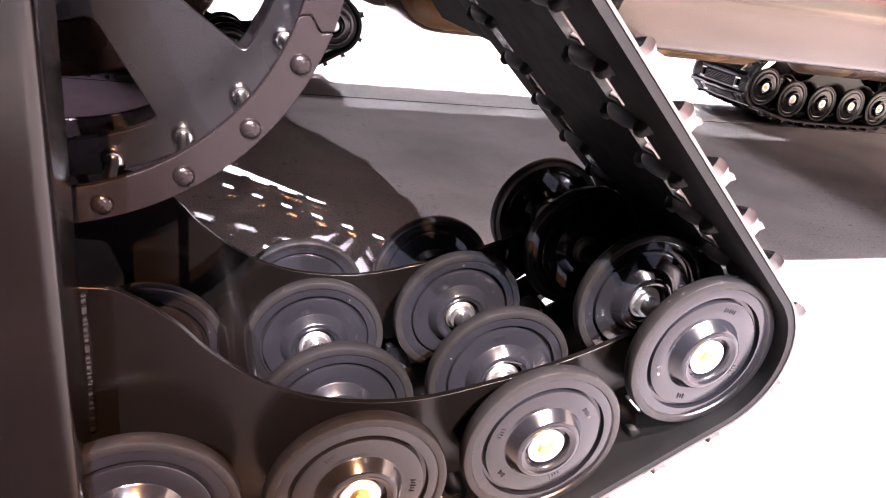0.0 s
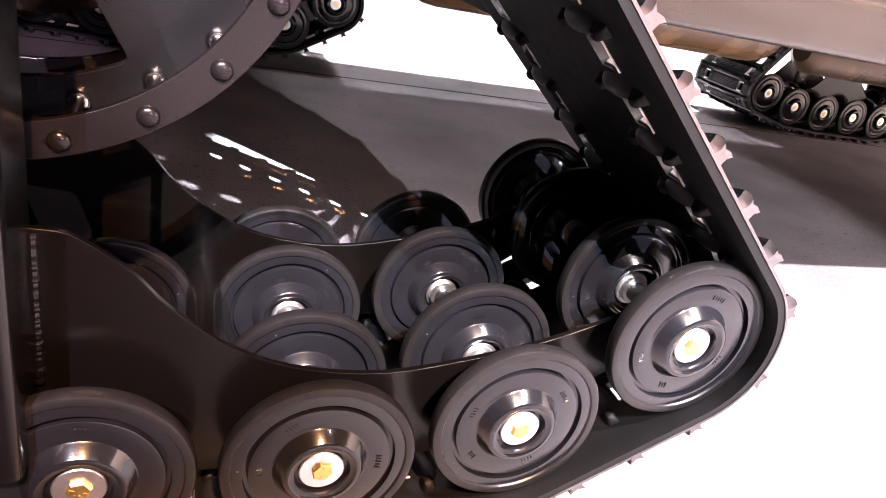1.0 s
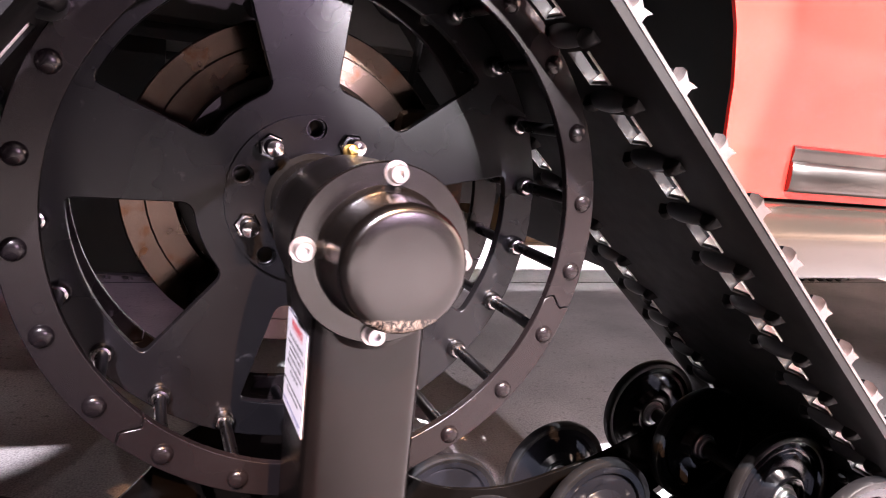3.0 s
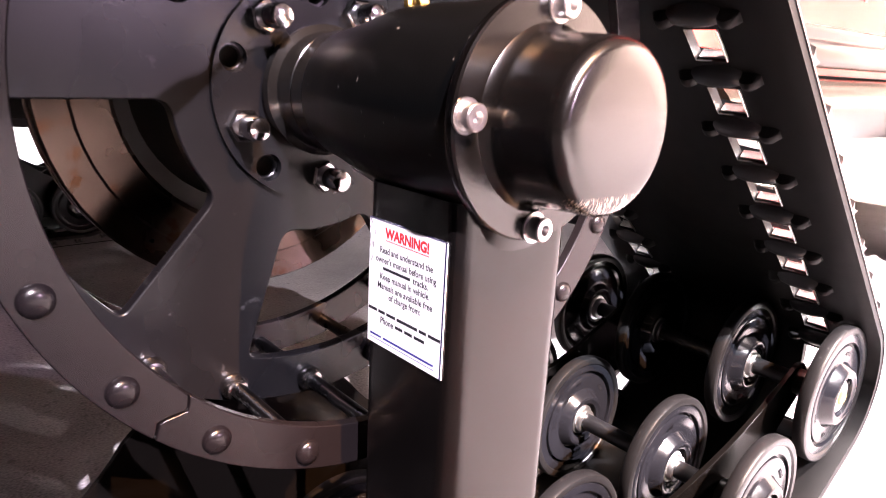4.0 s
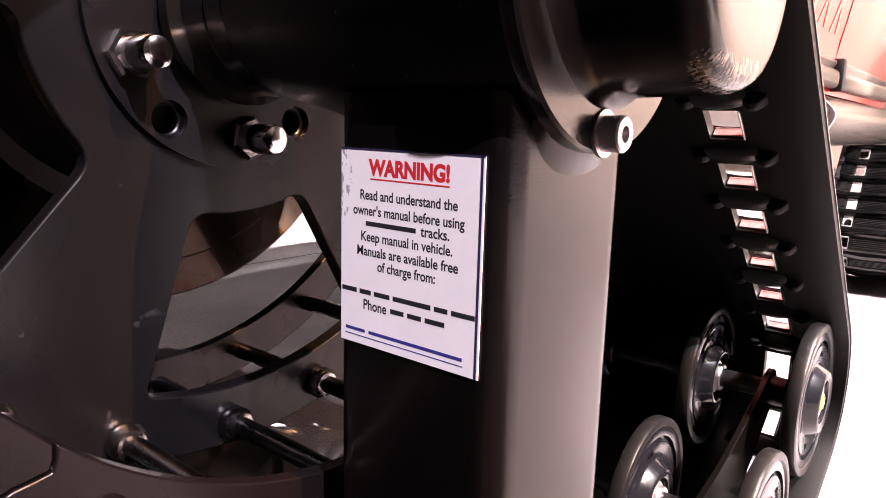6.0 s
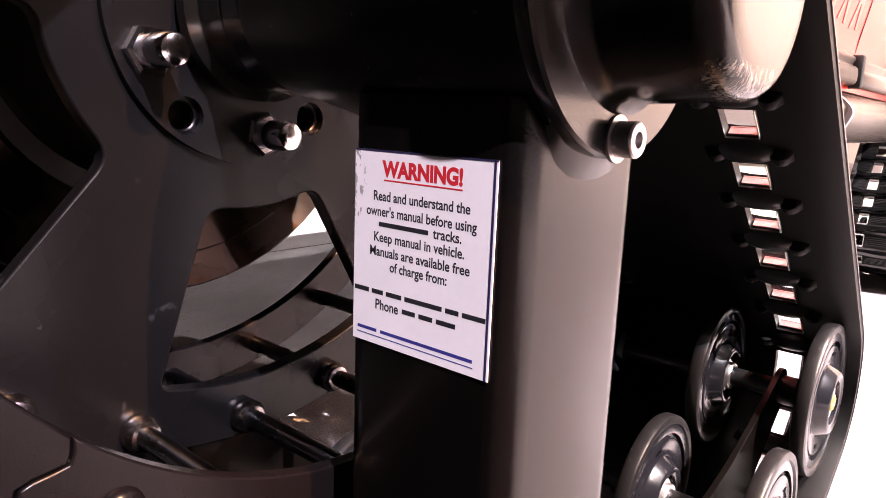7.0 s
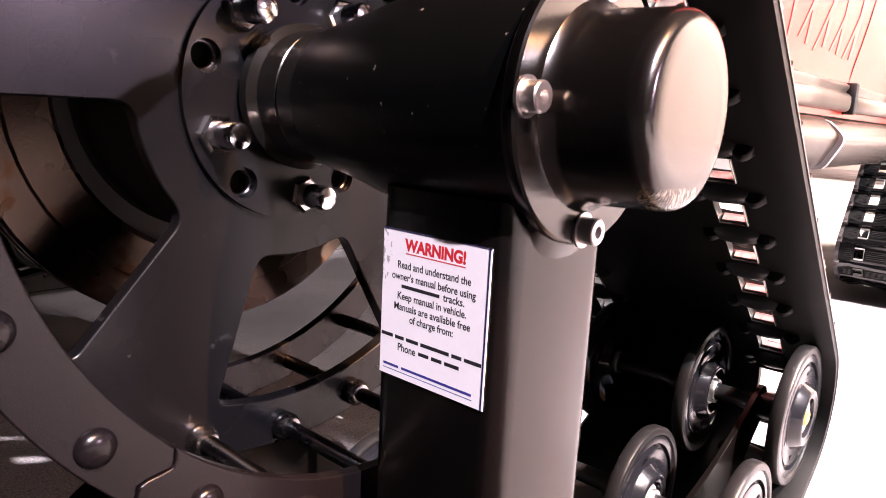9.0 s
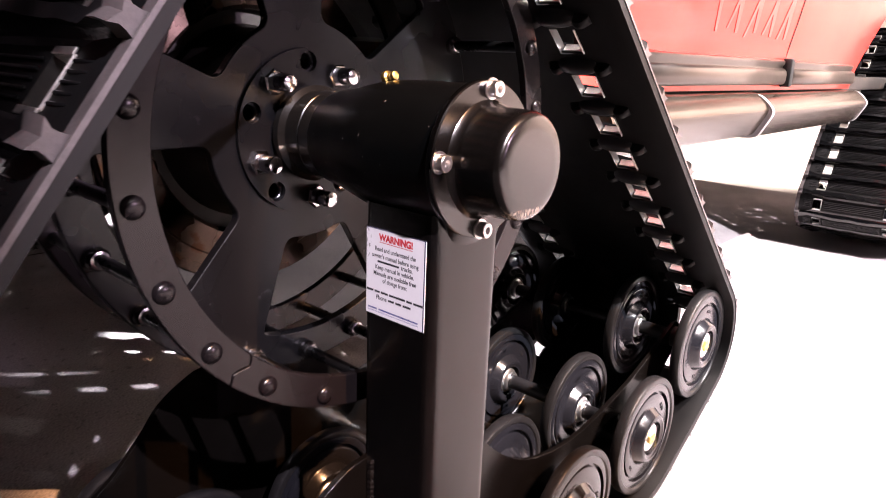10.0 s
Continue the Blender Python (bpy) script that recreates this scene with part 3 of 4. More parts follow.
def make_sprocket(group):
    t = thing("drive_sprocket", pose(0, 0, HUB), "dark spoked drive sprocket with bolted steel rings", "sprocket", group)
    holes = []
    for k in range(5):
        c = 60 - 72 * k
        pts = arc(0, 0, 0.228, c - 22, c + 22, 10) + [(0.117 * math.cos(radians(c + a)), 0.117 * math.sin(radians(c + a))) for a in (20, 7, -7, -20)]
        # corners rounded, the arc kept
        holes.append(rounded(pts, 0.024, 4))
    holes += [[(0.074 * math.sin(radians(72 * k)) + 0.0125 * math.cos(radians(b)), 0.074 * math.cos(radians(72 * k)) + 0.0125 * math.sin(radians(b))) for b in range(0, 360, 24)] for k in range(5)]
    disc = part("disc", slab([arc(0, 0, 0.266, 0, 360 - 3.75, 95)] + holes, 0.006, 0.018), DISC, t)
    bev = disc.modifiers.new("edge", "BEVEL")
    bev.width, bev.segments, bev.limit_method, bev.angle_limit = 0.0012, 2, "ANGLE", radians(50)
    rivet = mesh_of("rivet", lathe([(0.0094, 0), (0.0092, -0.0014), (0.0080, -0.0033), (0.0054, -0.0047), (0.0025, -0.0053), (0, -0.0054)], 24), PLATE)
    nut = mesh_of("nut", lathe([(0.0105, 0.0), (0.0112, -0.003), (0.0112, -0.007), (0.0085, -0.0115), (0.005, -0.0125), (0, -0.013)], 16), NUT)
    shank = mesh_of("pin", lathe([(0, -0.110), (0.0062, -0.110), (0.0062, 0.104), (0, 0.104)], 16), OILED)
    for y0, y1 in ((-0.118, -0.109), (0.098, 0.107)):
        # three segments, seven or eight pins long
        joints = [PIN_PHASE - 360 / PINS * k for k in (1.5, 8.5, 15.5, 23.5)]
        for q in range(3):
            a0, a1 = joints[q + 1] + 0.17, joints[q] - 0.17
            n = 40
            step = [0.0, 0.9, 1.3, 0.4, -0.5, -1.0, -0.4, 0.0]
            rs = [0.233 + 0.032 * i / 7 for i in range(8)]
            side0 = [(r * math.cos(radians(a0 + d)), r * math.sin(radians(a0 + d))) for r, d in zip(rs, step)]
            side1 = [(r * math.cos(radians(a1 + d)), r * math.sin(radians(a1 + d))) for r, d in zip(rs, step)]
            loop = side0 + arc(0, 0, 0.265, a0, a1, n)[1:-1] + side1[::-1] + arc(0, 0, 0.233, a1, a0, n)[1:-1]
            seg = part("ring_segment", slab([loop], y0, y1), PLATE, t)
            bev = seg.modifiers.new("edge", "BEVEL")
            bev.width, bev.segments, bev.limit_method, bev.angle_limit = 0.0009, 2, "ANGLE", radians(50)
    for i in range(PINS):
        a = math.radians(PIN_PHASE - 360 / PINS * i)
        m = Matrix.Translation((PIN_R * math.cos(a), 0, PIN_R * math.sin(a)))
        pin = part("pin", shank, OILED, t, m=m)
        part("rivet_head", rivet, PLATE, pin, m=Matrix.Translation((0, -0.118, 0)))
        part("nut", nut, NUT, pin, "plated steel nut", m=Matrix.Translation((0, 0.006, 0)))
    # hub flange with five nuts and five empty holes
    fl = [[(0.074 * math.sin(radians(72 * k)) + 0.0108 * math.cos(radians(b)), 0.074 * math.cos(radians(72 * k)) + 0.0108 * math.sin(radians(b))) for b in range(0, 360, 20)] for k in range(5)]
    flange = part("hub_flange", slab([arc(0, 0, 0.0875, 0, 355, 71)] + fl, 0.0015, 0.0058), DISC, t, "dark hub flange with open bolt holes")
    bush = mesh_of("bushing", lathe([(0.0120, 0.0064), (0.0088, 0.0064), (0.0078, 0.0072), (0.0078, 0.0110), (0.0120, 0.0110)], 24, closed=True), OILED)
    for k in range(5):
        part("bushing", bush, OILED, flange, "dark steel bushing", m=Matrix.Translation((0.074 * math.sin(radians(72 * k)), 0, 0.074 * math.cos(radians(72 * k)))))
    lug = mesh_of("wheel_nut", hexagon(0.0135, 0.0045, -0.0060), CHROME)
    neck = mesh_of("thread", lathe([(0.0086, -0.006), (0.0082, -0.015), (0, -0.015)], 20), STEEL)
    stud = mesh_of("cap", lathe([(0.0078, -0.0115), (0.0090, -0.0120), (0.0091, -0.0262), (0.0078, -0.0290), (0.0045, -0.0300), (0, -0.0303)], 24), CHROME)
    for k in range(5):
        a = radians(31.6 + 72 * k)
        m = Matrix.Translation((0.07 * math.sin(a), 0, 0.07 * math.cos(a))) @ pose(0, 0, 0, 0, 20 * k, 0)
        n = part("wheel_nut", lug, CHROME, t, "chrome wheel nut", m=m)
        part("thread", neck, STEEL, n)
        part("cap", stud, CHROME, n)
    part("shaft", lathe([(0, -0.002), (0.050, -0.003), (0.0505, -0.012), (0.0455, -0.017), (0.0450, -0.036), (0.0435, -0.037), (0.0435, -0.0385), (0.0462, -0.040), (0.0462, -0.09), (0, -0.09)], 48), GLOSS, t, "black greased hub shaft")
    return t


# ---- undercarriage frame ----


def plate_outline():
    right = [(0.052, -0.306), (0.085, -0.316), (0.123, -0.346), (0.151, -0.378), (0.202, -0.419), (0.269, -0.448), (0.366, -0.458), (0.473, -0.440), (0.547, -0.420), (0.628, -0.389), (0.690, -0.362), (0.715, -0.372), (0.720, -0.400), (0.700, -0.418), (0.52, -0.545), (0.40, -0.572)]
    left = [(-0.40, -0.572), (-0.53, -0.535), (-0.575, -0.49), (-0.575, -0.455), (-0.55, -0.445), (-0.48, -0.452), (-0.366, -0.462), (-0.269, -0.450), (-0.202, -0.421), (-0.151, -0.372), (-0.123, -0.338), (-0.085, -0.314), (-0.052, -0.306)]
    pts = right + left
    out = []
    n = len(pts)
    for i in range(n):
        p0, p1, p2, p3 = [Vector(pts[(i + d) % n]) for d in (-1, 0, 1, 2)]
        for j in range(4):
            t = j / 4
            q = 0.5 * ((2 * p1) + (p2 - p0) * t + (2 * p0 - 5 * p1 + 4 * p2 - p3) * t * t + (3 * p1 - p0 - 3 * p2 + p3) * t ** 3)
            out.append((q.x, q.y))
    return out


def make_frame(group):
    t = thing("undercarriage_frame", pose(0, 0, HUB), "black steel undercarriage frame with upright post and hub housing", "track frame", group)
    line = plate_outline()
    for y in (-0.152, 0.142):
        p = part("side_plate", slab([line], y, y + 0.007), GLOSSPLATE, t)
        bev = p.modifiers.new("edge", "BEVEL")
        bev.width, bev.segments, bev.limit_method, bev.angle_limit = 0.0012, 2, "ANGLE", radians(50)
    for x, z in ((-0.27, -0.50), (0.19, -0.50)):
        part("cross_tube", tube((x, -0.147, z), (x, 0.145, z), 0.021), POWDER, t)
    # upright rectangular tube with rounded corners
    w, y0, y1 = 0.0458, -0.229, -0.137
    ring = rounded([(-w, y0), (w, y0), (w, y1), (-w, y1)], 0.013, 6)
    part("post", loft([[(x, y, z) for x, y in ring] for z in (-0.50, -0.046)]), POWDER, t)
    for x in (-0.0478, 0.0478):
        rings = []
        for k in range(79):
            r = 0.0040 + 0.0009 * abs(math.sin(k * math.pi / 3)) + 0.0004 * math.sin(k * 0.9)
            rings.append([(x + r * math.cos(a), -0.1535 + r * math.sin(a), -0.308 - 0.0019 * k) for a in (2 * math.pi * q / 8 for q in range(8))])
        bm = loft(rings)
        part("weld_bead", bm, POWDER, t)
    part("hub_housing", lathe([(0.040, -0.056), (0.0468, -0.056), (0.0478, -0.060), (0.0500, -0.075), (0.0542, -0.095), (0.0588, -0.115), (0.0618, -0.135), (0.0630, -0.160), (0.0634, -0.226), (0.0648, -0.2332), (0.040, -0.2332)], 64, closed=True), HOUSING, t)
    prof = [(0.0610, -0.2334), (0.0668, -0.2332), (0.0705, -0.2320), (0.0738, -0.2303), (0.0768, -0.2291), (0.0768, -0.2280), (0.0690, -0.2240), (0.0610, -0.2240)]
    ends = []
    for k in range(21):
        a = radians(-90 + 31 * (k - 10) / 10)
        thin = 1.0 - 0.72 * abs((k - 10) / 10) ** 3 + 0.012 * math.sin(2.3 * k)
        ends.append([(0.061 * math.cos(a) + (r - 0.061) * thin * math.cos(a), y, 0.061 * math.sin(a) + (r - 0.061) * thin * math.sin(a)) for r, y in prof])
    part("weld_fillet", loft(ends), POWDER, t)
    part("grease_nipple", lathe([(0.0062, 0), (0.0062, 0.0045), (0.0042, 0.006), (0.0042, 0.0085), (0.0034, 0.0095), (0.0046, 0.0115), (0.0042, 0.0140), (0.0022, 0.0150), (0, 0.0150)], 14), YELLOW, t, "brass grease nipple", m=Matrix.Translation((0.004, -0.112, 0.0625)) @ pose(0, 0, 0, 168, 0, 0))
    cap = part("hub_cap", lathe([(0.040, -0.2335), (0.0668, -0.2335), (0.0678, -0.2350), (0.0678, -0.2398), (0.0668, -0.2412), (0.0512, -0.2416), (0.0480, -0.2446), (0.0466, -0.2500), (0.0457, -0.2790), (0.0453, -0.2838), (0.0442, -0.2872), (0.0422, -0.2894), (0.0392, -0.2904), (0.03, -0.2907), (0, -0.2910)], 72), CAP, t, "black domed hub cap with scuffed edge")
    screw = mesh_of("socket_screw", lathe([(0.0092, 0.0), (0.0092, -0.0016), (0.0070, -0.0016), (0.0070, -0.0088), (0.0063, -0.0096), (0.0032, -0.0096), (0.0030, -0.0052), (0, -0.0052)], 24), SCREW)
    for k in range(4):
        a = radians(90 * k) + 0.051
        part("socket_screw", screw, SCREW, cap, "bright socket head screw", m=Matrix.Translation((0.060 * math.sin(a), -0.241, 0.060 * math.cos(a))))
    return t


def make_axle(x, z, group):
    a = thing("axle_shaft", pose(x, 0, HUB + z), "dark steel axle shaft between bogie wheels", "axle", group)
    part("shaft", tube((0, -0.200, 0), (0, 0.215, 0), 0.0125, 24), SHAFT, a)
    for y in (-0.0830, 0.0730, 0.2000):
        part("collar", lathe([(0.0120, y - 0.0075), (0.0172, y - 0.0075), (0.0182, y - 0.0060), (0.0182, y), (0.0120, y)], 32, closed=True), ZINC, a, "bright zinc collar")
    for y in (-0.160, -0.034, 0.128):
        part("spacer", lathe([(0.0125, y - 0.011), (0.0185, y - 0.011), (0.019, y), (0.0185, y + 0.011), (0.0125, y + 0.011)], 24, closed=True), SHAFT, a)
    return a


ROWS = (-0.197, -0.070, 0.086, 0.213)
wheel = make_wheel("bogie wheels")
made = [make_track("rubber tracks"), make_sprocket("drive sprockets"), make_frame("track frames")]
for x, z in AXLES:
    made.append(make_axle(x, z, "axles"))
first = True
for ai, (x, z) in enumerate(AXLES):
    for ri, y in enumerate(ROWS):
        m = pose(x, y, HUB + z) @ pose(0, 0, 0, 0, (37 * ai + 61 * ri) % 360, 0)
        if ai == 0:
            m = m @ Matrix.Diagonal((0.98, 1.0, 0.98, 1.0))
        if ri == 3:
            m = m @ pose(0, 0, 0, 0, 0, 180)
        if first:
            wheel.matrix_basis = m
            made.append(wheel)
            first = False
        else:
            made.append(copy_thing(wheel, m))
# the truck's other three units
BASE, SPAN = 3.49, 2.32
for dx, dy in ((BASE, 0), (0, SPAN), (BASE, SPAN)):
    for ob in made:
        m = ob.matrix_basis.copy()
        if dy:
            m = Matrix.Translation((dx, dy, 0)) @ Matrix.Diagonal((1, -1, 1, 1)) @ m
        else:
            m = Matrix.Translation((dx, 0, 0)) @ m
        copy_thing(ob, m)

# ---- warning label on the post ----


def text_mesh(words, size, mat, parent, at, width=None, name="line_of_text"):
    """Flat lettering on the face that looks to -x, its centre at (y, z)."""
    cu = bpy.data.curves.new("words", "FONT")
    cu.offset = size * (0.05 if words == "WARNING!" else 0.02)
    cu.body, cu.size, cu.align_x, cu.align_y, cu.extrude = words, size, "CENTER", "CENTER", 0.00002
    ob = bpy.data.objects.new("words", cu)
    scene.collection.objects.link(ob)
    me = bpy.data.meshes.new_from_object(ob.evaluated_get(bpy.context.evaluated_depsgraph_get()))
    wide = max(v.co.x for v in me.vertices) - min(v.co.x for v in me.vertices)
    bpy.data.objects.remove(ob)
    k = width / wide if width else 1
    me.materials.append(mat)
    y, z = at
    return part(name, me, mat, parent, m=Matrix(((0, 0, -1, 0), (-1, 0, 0, y), (0, 1, 0, z), (0, 0, 0, 1))) @ Matrix.Diagonal((k, 1, 1, 1)))


label = thing("warning_label", pose(-0.0463, -0.1809, HUB - 0.1107), "white printed warning label stuck on the post", "label")
part("sticker", box((0.0004, 0.0758, 0.0838), (0, 0, 0)), PAPER, label, smooth=0)
for size, at in (((0.0003, 0.0009, 0.0838), (-0.0002, -0.0366, 0)), ((0.0003, 0.0758, 0.0005), (-0.0002, 0, 0.0417))):
    part("border", box(size, at), NAVY, label, smooth=0)
X = -0.00021
g = pose(X, 0, 0)


def line_of(words, size, mat, y, z, width):
    ob = text_mesh(words, size, mat, label, (y, z), width)
    ob.matrix_basis = g @ ob.matrix_basis


line_of("WARNING!", 0.0088, REDINK, -0.0005, 0.0341, 0.0432)
line_of("Read and understand the", 0.0058, INK, 0.0003, 0.0228, 0.0521)
line_of("owner's manual before using", 0.0058, INK, 0.0006, 0.0163, 0.0598)
line_of("tracks.", 0.0058, INK, -0.0151, 0.0111, 0.0146)
line_of("Keep manual in vehicle.", 0.0058, INK, 0.0009, 0.0054, 0.0495)
line_of("Manuals are available free", 0.0058, INK, 0.0006, -0.0008, 0.0548)
line_of("of charge from:", 0.0058, INK, 0.0000, -0.0066, 0.0315)
line_of("Phone", 0.0062, INK, 0.0172, -0.0240, 0.0136)


def bars(mat, middle, z, wide, high, runs):
    """One plain bar for each word of a line that is not spelt out."""
    unit = wide / (sum(runs) + 0.8 * (len(runs) - 1))
    y = middle + wide / 2
    for n in runs:
        part("printed_bar", box((0.00006, unit * n, high), (-0.00022, y - unit * n / 2, z)), mat, label, smooth=0)
        y -= unit * (n + 0.8)


bars(REDINK, -0.0007, 0.0297, 0.0421, 0.0006, (1,))
bars(INK, 0.0088, 0.0111, 0.0280, 0.0019, (9,))
bars(INK, 0.0008, -0.0184, 0.0728, 0.0020, (4, 3, 4, 9, 3, 5))
bars(INK, -0.0065, -0.0240, 0.0290, 0.0020, (3, 3, 4))
bars(BLUEINK, 0.0024, -0.0358, 0.0650, 0.0014, (4, 17))
bars(BLUEINK, 0.0024, -0.0384, 0.0658, 0.0004, (1,))

# ---- truck ----
truck = thing("pickup_truck", pose(0, 0, HUB), "red pickup truck with bronze running boards standing on tracks", "truck")
WIDE = SPAN


def side_outline():
    pts = [(-0.95, 0.22), (-0.60, 0.18)]
    pts += arc(-0.02, 0.02, 0.570, 165, 9, 22)
    pts += [(0.534, 0.036)]
    # the rear opening is cut wide for the track
    rear = rounded([(-1.13, 0.030), (-0.96, 0.224), (-0.74, 0.42), (-0.44, 0.55), (0.0, 0.59), (0.44, 0.55), (0.66, 0.42), (0.82, 0.20)], 0.10, 4)
    pts += [(BASE - 1.13, 0.030)] + [(BASE + x, z) for x, z in rear[5:-5]] + [(BASE + 0.82, 0.20)]
    pts += [(BASE + 1.2, 0.2), (BASE + 1.2, 0.75), (2.9, 0.75), (2.7, 1.25), (1.0, 1.25), (0.55, 0.78), (-0.9, 0.70)]
    return pts


for y0, y1 in ((0.0, 0.006), (WIDE - 0.006, WIDE)):
    bm = slab([side_outline()], y0, y1)
    for k in range(22):
        cut = 0.05 + 0.05 * k
        bmesh.ops.bisect_plane(bm, geom=bm.verts[:] + bm.edges[:] + bm.faces[:], plane_co=(0, 0, cut), plane_no=(0, 0, 1))
    for v in bm.verts:
        bulge = 0.045 * max(0.0, 1 - ((v.co.z - 0.52) / 0.40) ** 2) - 0.10 * max(0.0, v.co.z - 0.75)
        v.co.y += -bulge if y0 < 1 else bulge
    part("body_side", bm, RED, truck, smooth=30)
part("roof", box((1.7, WIDE - 0.06, 0.03), (1.85, WIDE / 2, 1.23), 0.01), RED, truck)
part("hood", box((1.46, WIDE - 0.06, 0.03), (-0.19, WIDE / 2, 0.69), 0.01), RED, truck)
part("bed_floor", box((1.75, WIDE - 0.06, 0.03), (BASE + 0.3, WIDE / 2, 0.62), 0.01), LINER, truck)
part("floor_pan", box((4.05, WIDE - 0.06, 0.05), (2.60, WIDE / 2, 0.045), 0.01), UNDER, truck)
part("firewall", box((0.03, WIDE - 0.06, 0.75), (0.58, WIDE / 2, 0.36)), LINER, truck)
part("engine_bay", box((1.3, WIDE - 1.0, 0.45), (-0.18, WIDE / 2, 0.42), 0.03), UNDER, truck)
for y in (0.55, WIDE - 0.55):
    part("wheel_liner", box((1.35, 0.02, 0.5), (-0.12, y, 0.42)), LINER, truck)
    mid = 0.30 if y < 1 else WIDE - 0.30
    part("liner_back", box((0.02, 0.38, 0.62), (0, 0, 0), 0.004), LINER, truck, m=pose(0.390, mid + (0.07 if y < 1 else -0.07), 0.098, 0, -42.2, 0))
    part("liner_top", box((1.1, 0.50, 0.02), (0.0, mid, 0.56)), LINER, truck)
    part("rear_liner", box((1.95, 0.02, 0.62), (BASE - 0.14, y, 0.35)), LINER, truck)
    part("rear_liner_front", box((0.02, 0.50, 0.66), (0, 0, 0), 0.004), LINER, truck, m=pose(BASE - 0.88, 0.285 if y < 1 else WIDE - 0.285, 0.30, 0, 42, 0))
    part("frame_rail", box((5.2, 0.08, 0.14), (1.7, y + (0.08 if y < 1 else -0.08), -0.01), 0.008), UNDER, truck)
for y, s in ((-0.012, 1), (WIDE + 0.012, -1)):
    for x0, x1 in ((0.667, 1.575), (1.605, 2.345)):
        prof = [(0.0, 0.046), (-0.014, 0.0465), (-0.019, 0.050), (-0.0215, 0.056), (-0.022, 0.070), (-0.0205, 0.081), (-0.015, 0.087), (-0.009, 0.089), (-0.009, 0.093), (-0.014, 0.101), (-0.013, 0.107), (-0.006, 0.111), (0.0, 0.111)]
        ends = []
        for x, k in ((x0, 0.35), (x0 + 0.02, 1.0), (x1 - 0.02, 1.0), (x1, 0.35)):
            ends.append([(x, y + 0.012 * s + p * k * s, q) for p, q in prof])
        part("side_moulding", loft(ends), MOULD, truck)
    for x0, x1 in ((0.578, 1.366), (1.384, 2.400)):
        prof = [(0.03, 0.030), (-0.004, 0.029), (-0.016, 0.025), (-0.030, 0.014), (-0.042, 0.002), (-0.048, -0.007), (-0.049, -0.016), (-0.045, -0.027), (-0.034, -0.048), (-0.022, -0.070), (-0.014, -0.077), (0.0, -0.080), (0.06, -0.080), (0.06, 0.0)]
        proud = 0.007 if x0 > 1.0 else 0.0
        part("running_board", loft([[(x, y + 0.012 * s + (p - proud * (p < 0.02)) * s, q - proud * 0.5) for p, q in prof] for x in (x0, x1)]), SILL, truck)
    # added pale strip: the lit end face of the proud board, put into colour
    part("pale_board_end", loft([[(x, y + 0.012 * s + (p - 0.010 * (p < 0.02)) * s, q - 0.005) for p, q in prof] for x in (1.366, 1.384)]), BOARD_END, truck, "pale strip standing in for the lit end of the rear board")
    part("pale_board_end", loft([[(x, y + 0.012 * s + (p - 0.010 * (p < 0.02)) * s, q - 0.005) for p, q in prof] for x in (2.400, 2.416)]), BOARD_END, truck, "pale grey end cap")
bm = box((0.007, 0.02, 0.72), (1.592, 0.0085, 0.40))
for k in range(14):
    bmesh.ops.bisect_plane(bm, geom=bm.verts[:] + bm.edges[:] + bm.faces[:], plane_co=(0, 0, 0.06 + 0.05 * k), plane_no=(0, 0, 1))
for v in bm.verts:
    v.co.y -= 0.045 * max(0.0, 1 - ((v.co.z - 0.52) / 0.40) ** 2)
part("door_seam", bm, LINER, truck)
part("moulding_joint", box((0.026, 0.030, 0.074), (1.590, -0.011, 0.078), 0.006), LINER, truck, "black joint cover on the side moulding")

# added black sheet that keeps the view through the left openings dark
part("dark_blocker", box((0.66, 0.012, 0.46), (-0.46, 0.585, 0.000), 0.004), LINER, truck, "black sheet added to block the view of the bright floor")
part("marker_lamp", box((0.036, 0.020, 0.036), (-0.326, 0.572, -0.110), 0.006, 3), AMBER, truck, "amber plastic marker lamp")
part("muffler", lathe([(0, -0.40), (0.03, -0.40), (0.052, -0.38), (0.055, -0.37), (0.055, 0.37), (0.052, 0.38), (0.03, 0.40), (0, 0.40)], 28), MUFFLER, truck, "brown heat-stained muffler", m=Matrix.Translation((1.95, 0.64, -0.125)) @ pose(0, 0, 0, 0, 0, 90))
part("fuel_tank", box((0.95, 0.36, 0.20), (0.99, 0.73, -0.075), 0.092, 6), TANK, truck, "tan plastic tank under the floor")
part("gearbox", box((0.8, 0.4, 0.3), (0.9, WIDE / 2, -0.03), 0.08, 3), UNDER, truck)
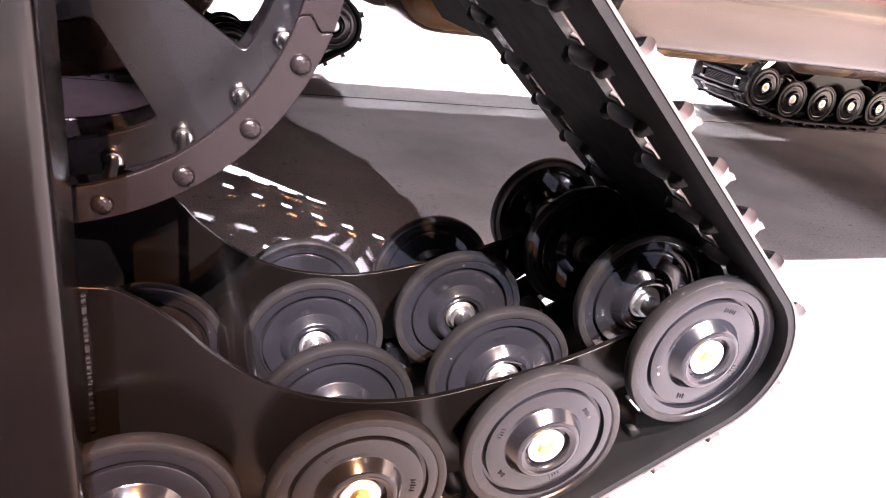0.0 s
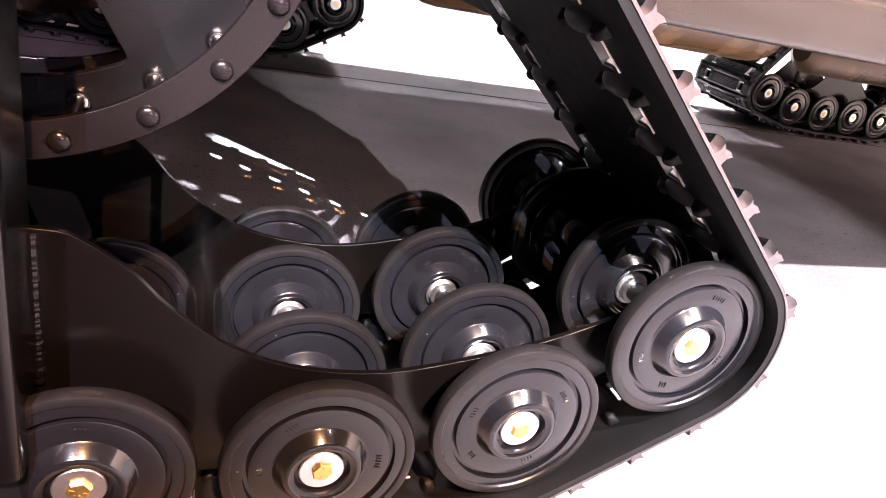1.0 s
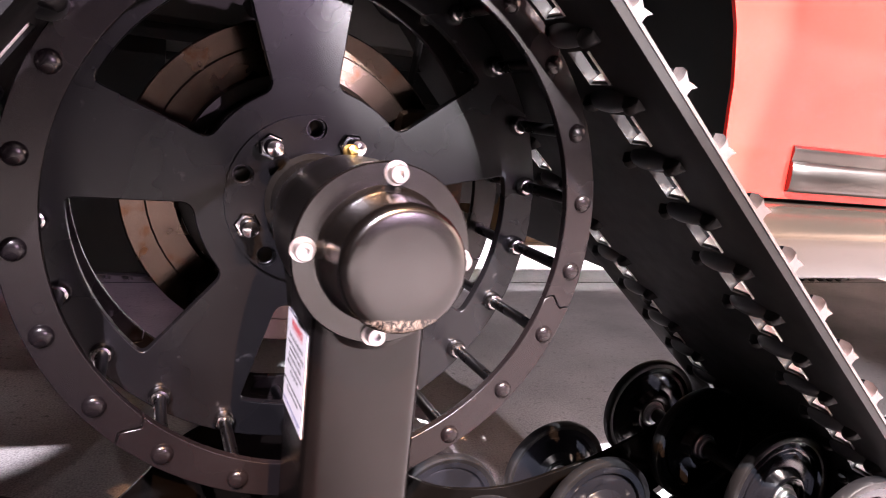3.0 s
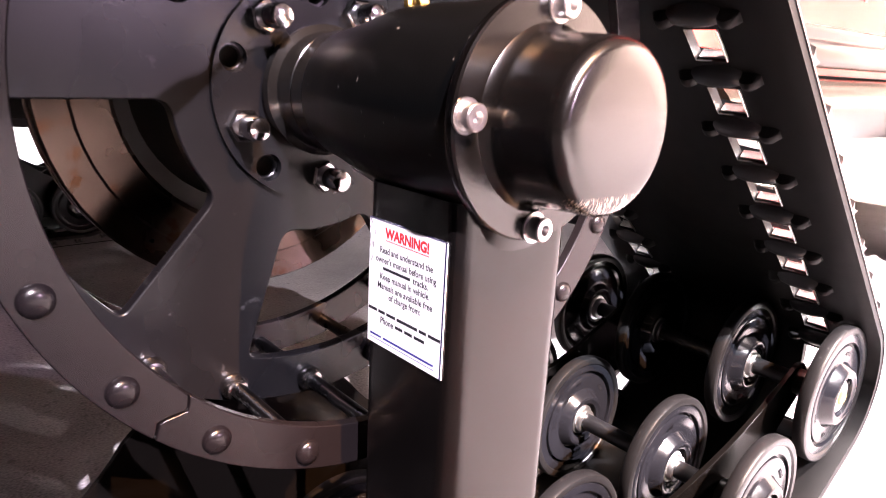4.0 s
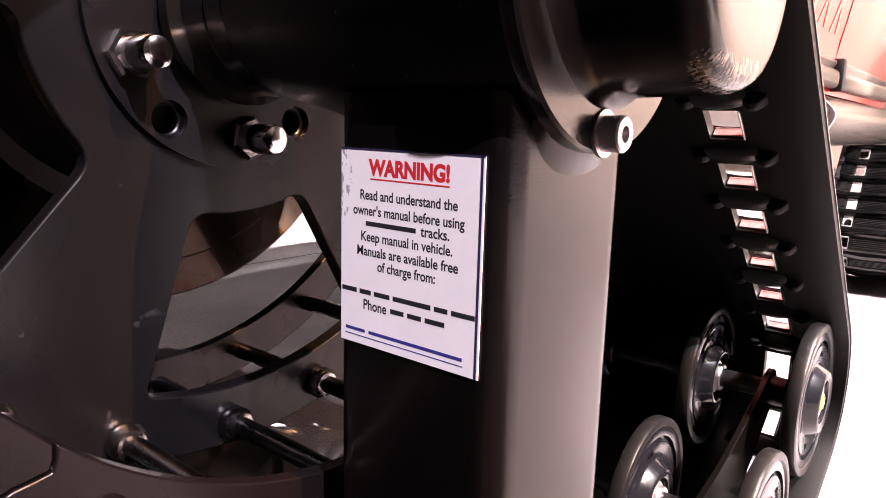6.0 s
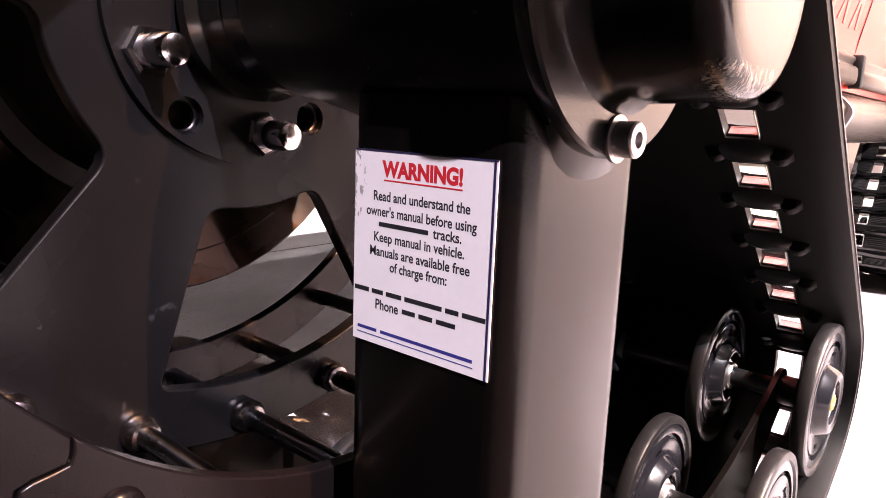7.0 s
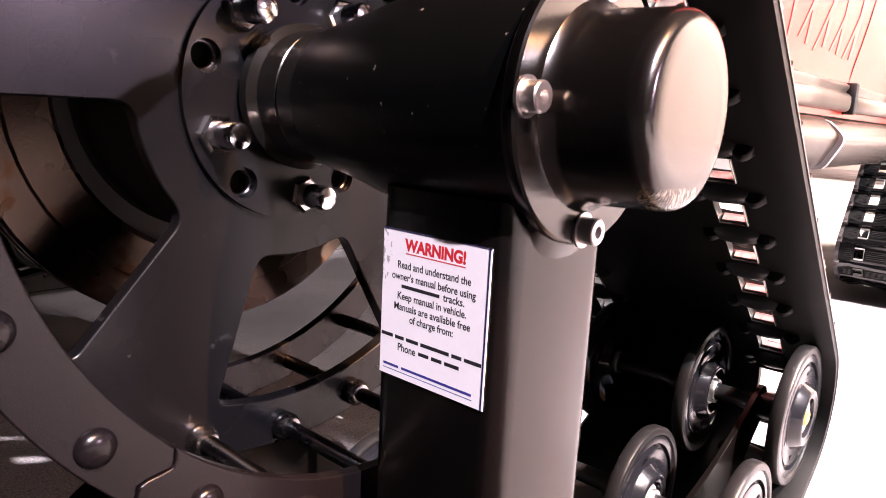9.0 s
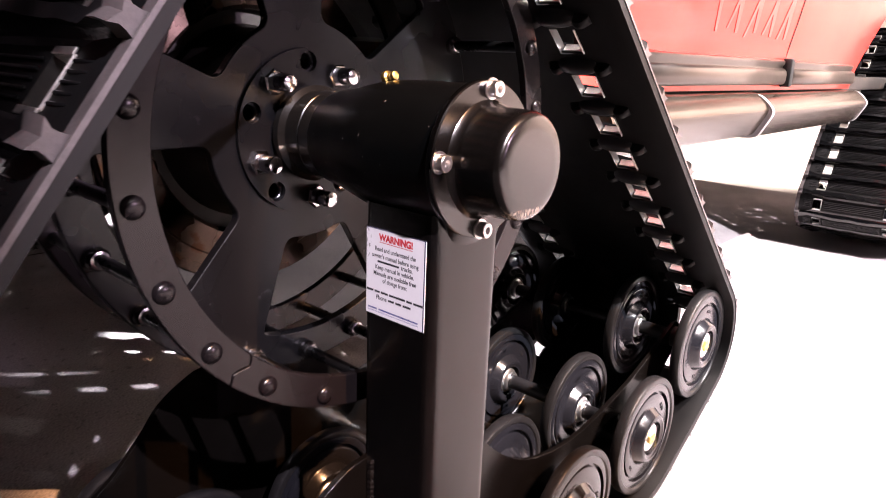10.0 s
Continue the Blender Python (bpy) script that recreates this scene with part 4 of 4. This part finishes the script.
for dx in (0, BASE):
    part("axle_tube", tube((dx, 0.16, 0.0), (dx, WIDE - 0.16, 0.0), 0.042, 24), UNDER, truck)
    part("differential", lathe([(0, -0.14), (0.09, -0.12), (0.15, -0.04), (0.15, 0.04), (0.09, 0.12), (0, 0.14)], 28), UNDER, truck, m=Matrix.Translation((dx, WIDE / 2 + 0.1, -0.01)))
    for y, s in ((0.022, 1), (WIDE - 0.022, -1)):
        at = Matrix.Translation((dx, 0, 0))
        part("brake_rotor", lathe([(r, y + s * q) for r, q in ((0.128, 0.10), (0.128, 0.082), (0.132, 0.078), (0.160, 0.077), (0.162, 0.079), (0.186, 0.078), (0.188, 0.080), (0.188, 0.088), (0.180, 0.090), (0.180, 0.096), (0.188, 0.098), (0.188, 0.106), (0.186, 0.108), (0.128, 0.108), (0.128, 0.10))], 56), ROTOR, truck, "worn steel brake rotor", m=at)
        part("rotor_hat", lathe([(r, y + s * q) for r, q in ((0.128, 0.10), (0.112, 0.098), (0.108, 0.09), (0.106, 0.02), (0.098, 0.008), (0, 0.008))], 48), UNDER, truck, m=at)
        part("brake_caliper", box((0.10, 0.11, 0.17), (0.165, y + s * 0.115, 0.02), 0.02), RUST, truck, m=at)
        part("knuckle", box((0.09, 0.10, 0.30), (0, y + s * 0.20, -0.01), 0.03), RUST, truck, m=at)

# suspension seen through the sprocket's openings
bm = bmesh.new()
steps, turns = 120, 6
ring = []
for i in range(steps + 1):
    a = 2 * math.pi * turns * i / steps
    c = Vector((0.05 + 0.065 * math.cos(a), 0.46 + 0.065 * math.sin(a), 0.06 + 0.42 * i / steps))
    o = Vector((math.cos(a), math.sin(a), 0))
    ring.append([bm.verts.new(c + o * 0.009 * math.cos(b) + Vector((0, 0, 0.009 * math.sin(b)))) for b in (k * math.pi / 3 for k in range(6))])
for p, q in zip(ring, ring[1:]):
    for k in range(6):
        bm.faces.new((p[k], p[(k + 1) % 6], q[(k + 1) % 6], q[k]))
part("coil_spring", bm, UNDER, truck, "black coil spring")
part("shock_absorber", tube((0.05, 0.46, 0.04), (0.03, 0.48, 0.52), 0.026), TANK, truck, "tan shock absorber")
part("control_arm", box((0.09, 0.42, 0.05), (-0.02, 0.46, -0.10), 0.02), RUST, truck)
part("upper_arm", box((0.07, 0.36, 0.035), (0.02, 0.44, 0.17), 0.014), RUST, truck)
part("tie_rod", tube((-0.13, 0.20, 0.03), (-0.10, 1.0, 0.05), 0.014), RUST, truck)
curve = []
for i in range(13):
    t = i / 12
    curve.append(Vector((0.17 + 0.05 * math.sin(3 * t), 0.22 + 0.22 * t, 0.10 + 0.22 * t + 0.05 * math.sin(5 * t))))
bm = bmesh.new()
for a, b in zip(curve, curve[1:]):
    tube(a, b, 0.006, 8, bm)
part("brake_hose", bm, LINER, truck, "black rubber brake hose")

# faint tread graphic on the door, a row of leaning strokes
rng = random.Random(4)
for k in range(9):
    x, wide, lean = 1.06 + 0.058 * k, 0.018 + 0.014 * rng.random(), (0.10 if k % 2 else -0.07) + 0.03 * rng.random()
    low, high = 0.150 + 0.02 * rng.random(), 0.36 + 0.10 * rng.random()
    bm = bmesh.new()
    rows = []
    for i in range(9):
        z = low + (high - low) * i / 8
        y = -0.045 * max(0.0, 1 - ((z - 0.52) / 0.40) ** 2) - 0.0012
        c, half = x + lean * (z - low) / 0.25, wide / 2 * (0.35 + 0.65 * math.sin(math.pi * (0.1 + 0.8 * i / 8)))
        rows.append([bm.verts.new((c + d * half, y + e, z)) for d, e in ((-1, 0), (1, 0), (1, 0.0016), (-1, 0.0016))])
    for p, q in zip(rows, rows[1:]):
        for i in range(4):
            bm.faces.new((p[i], p[(i + 1) % 4], q[(i + 1) % 4], q[i]))
    bm.faces.new(rows[0][::-1])
    bm.faces.new(rows[-1])
    part("decal_stroke", bm, DECAL, truck, "darker red printed stroke")
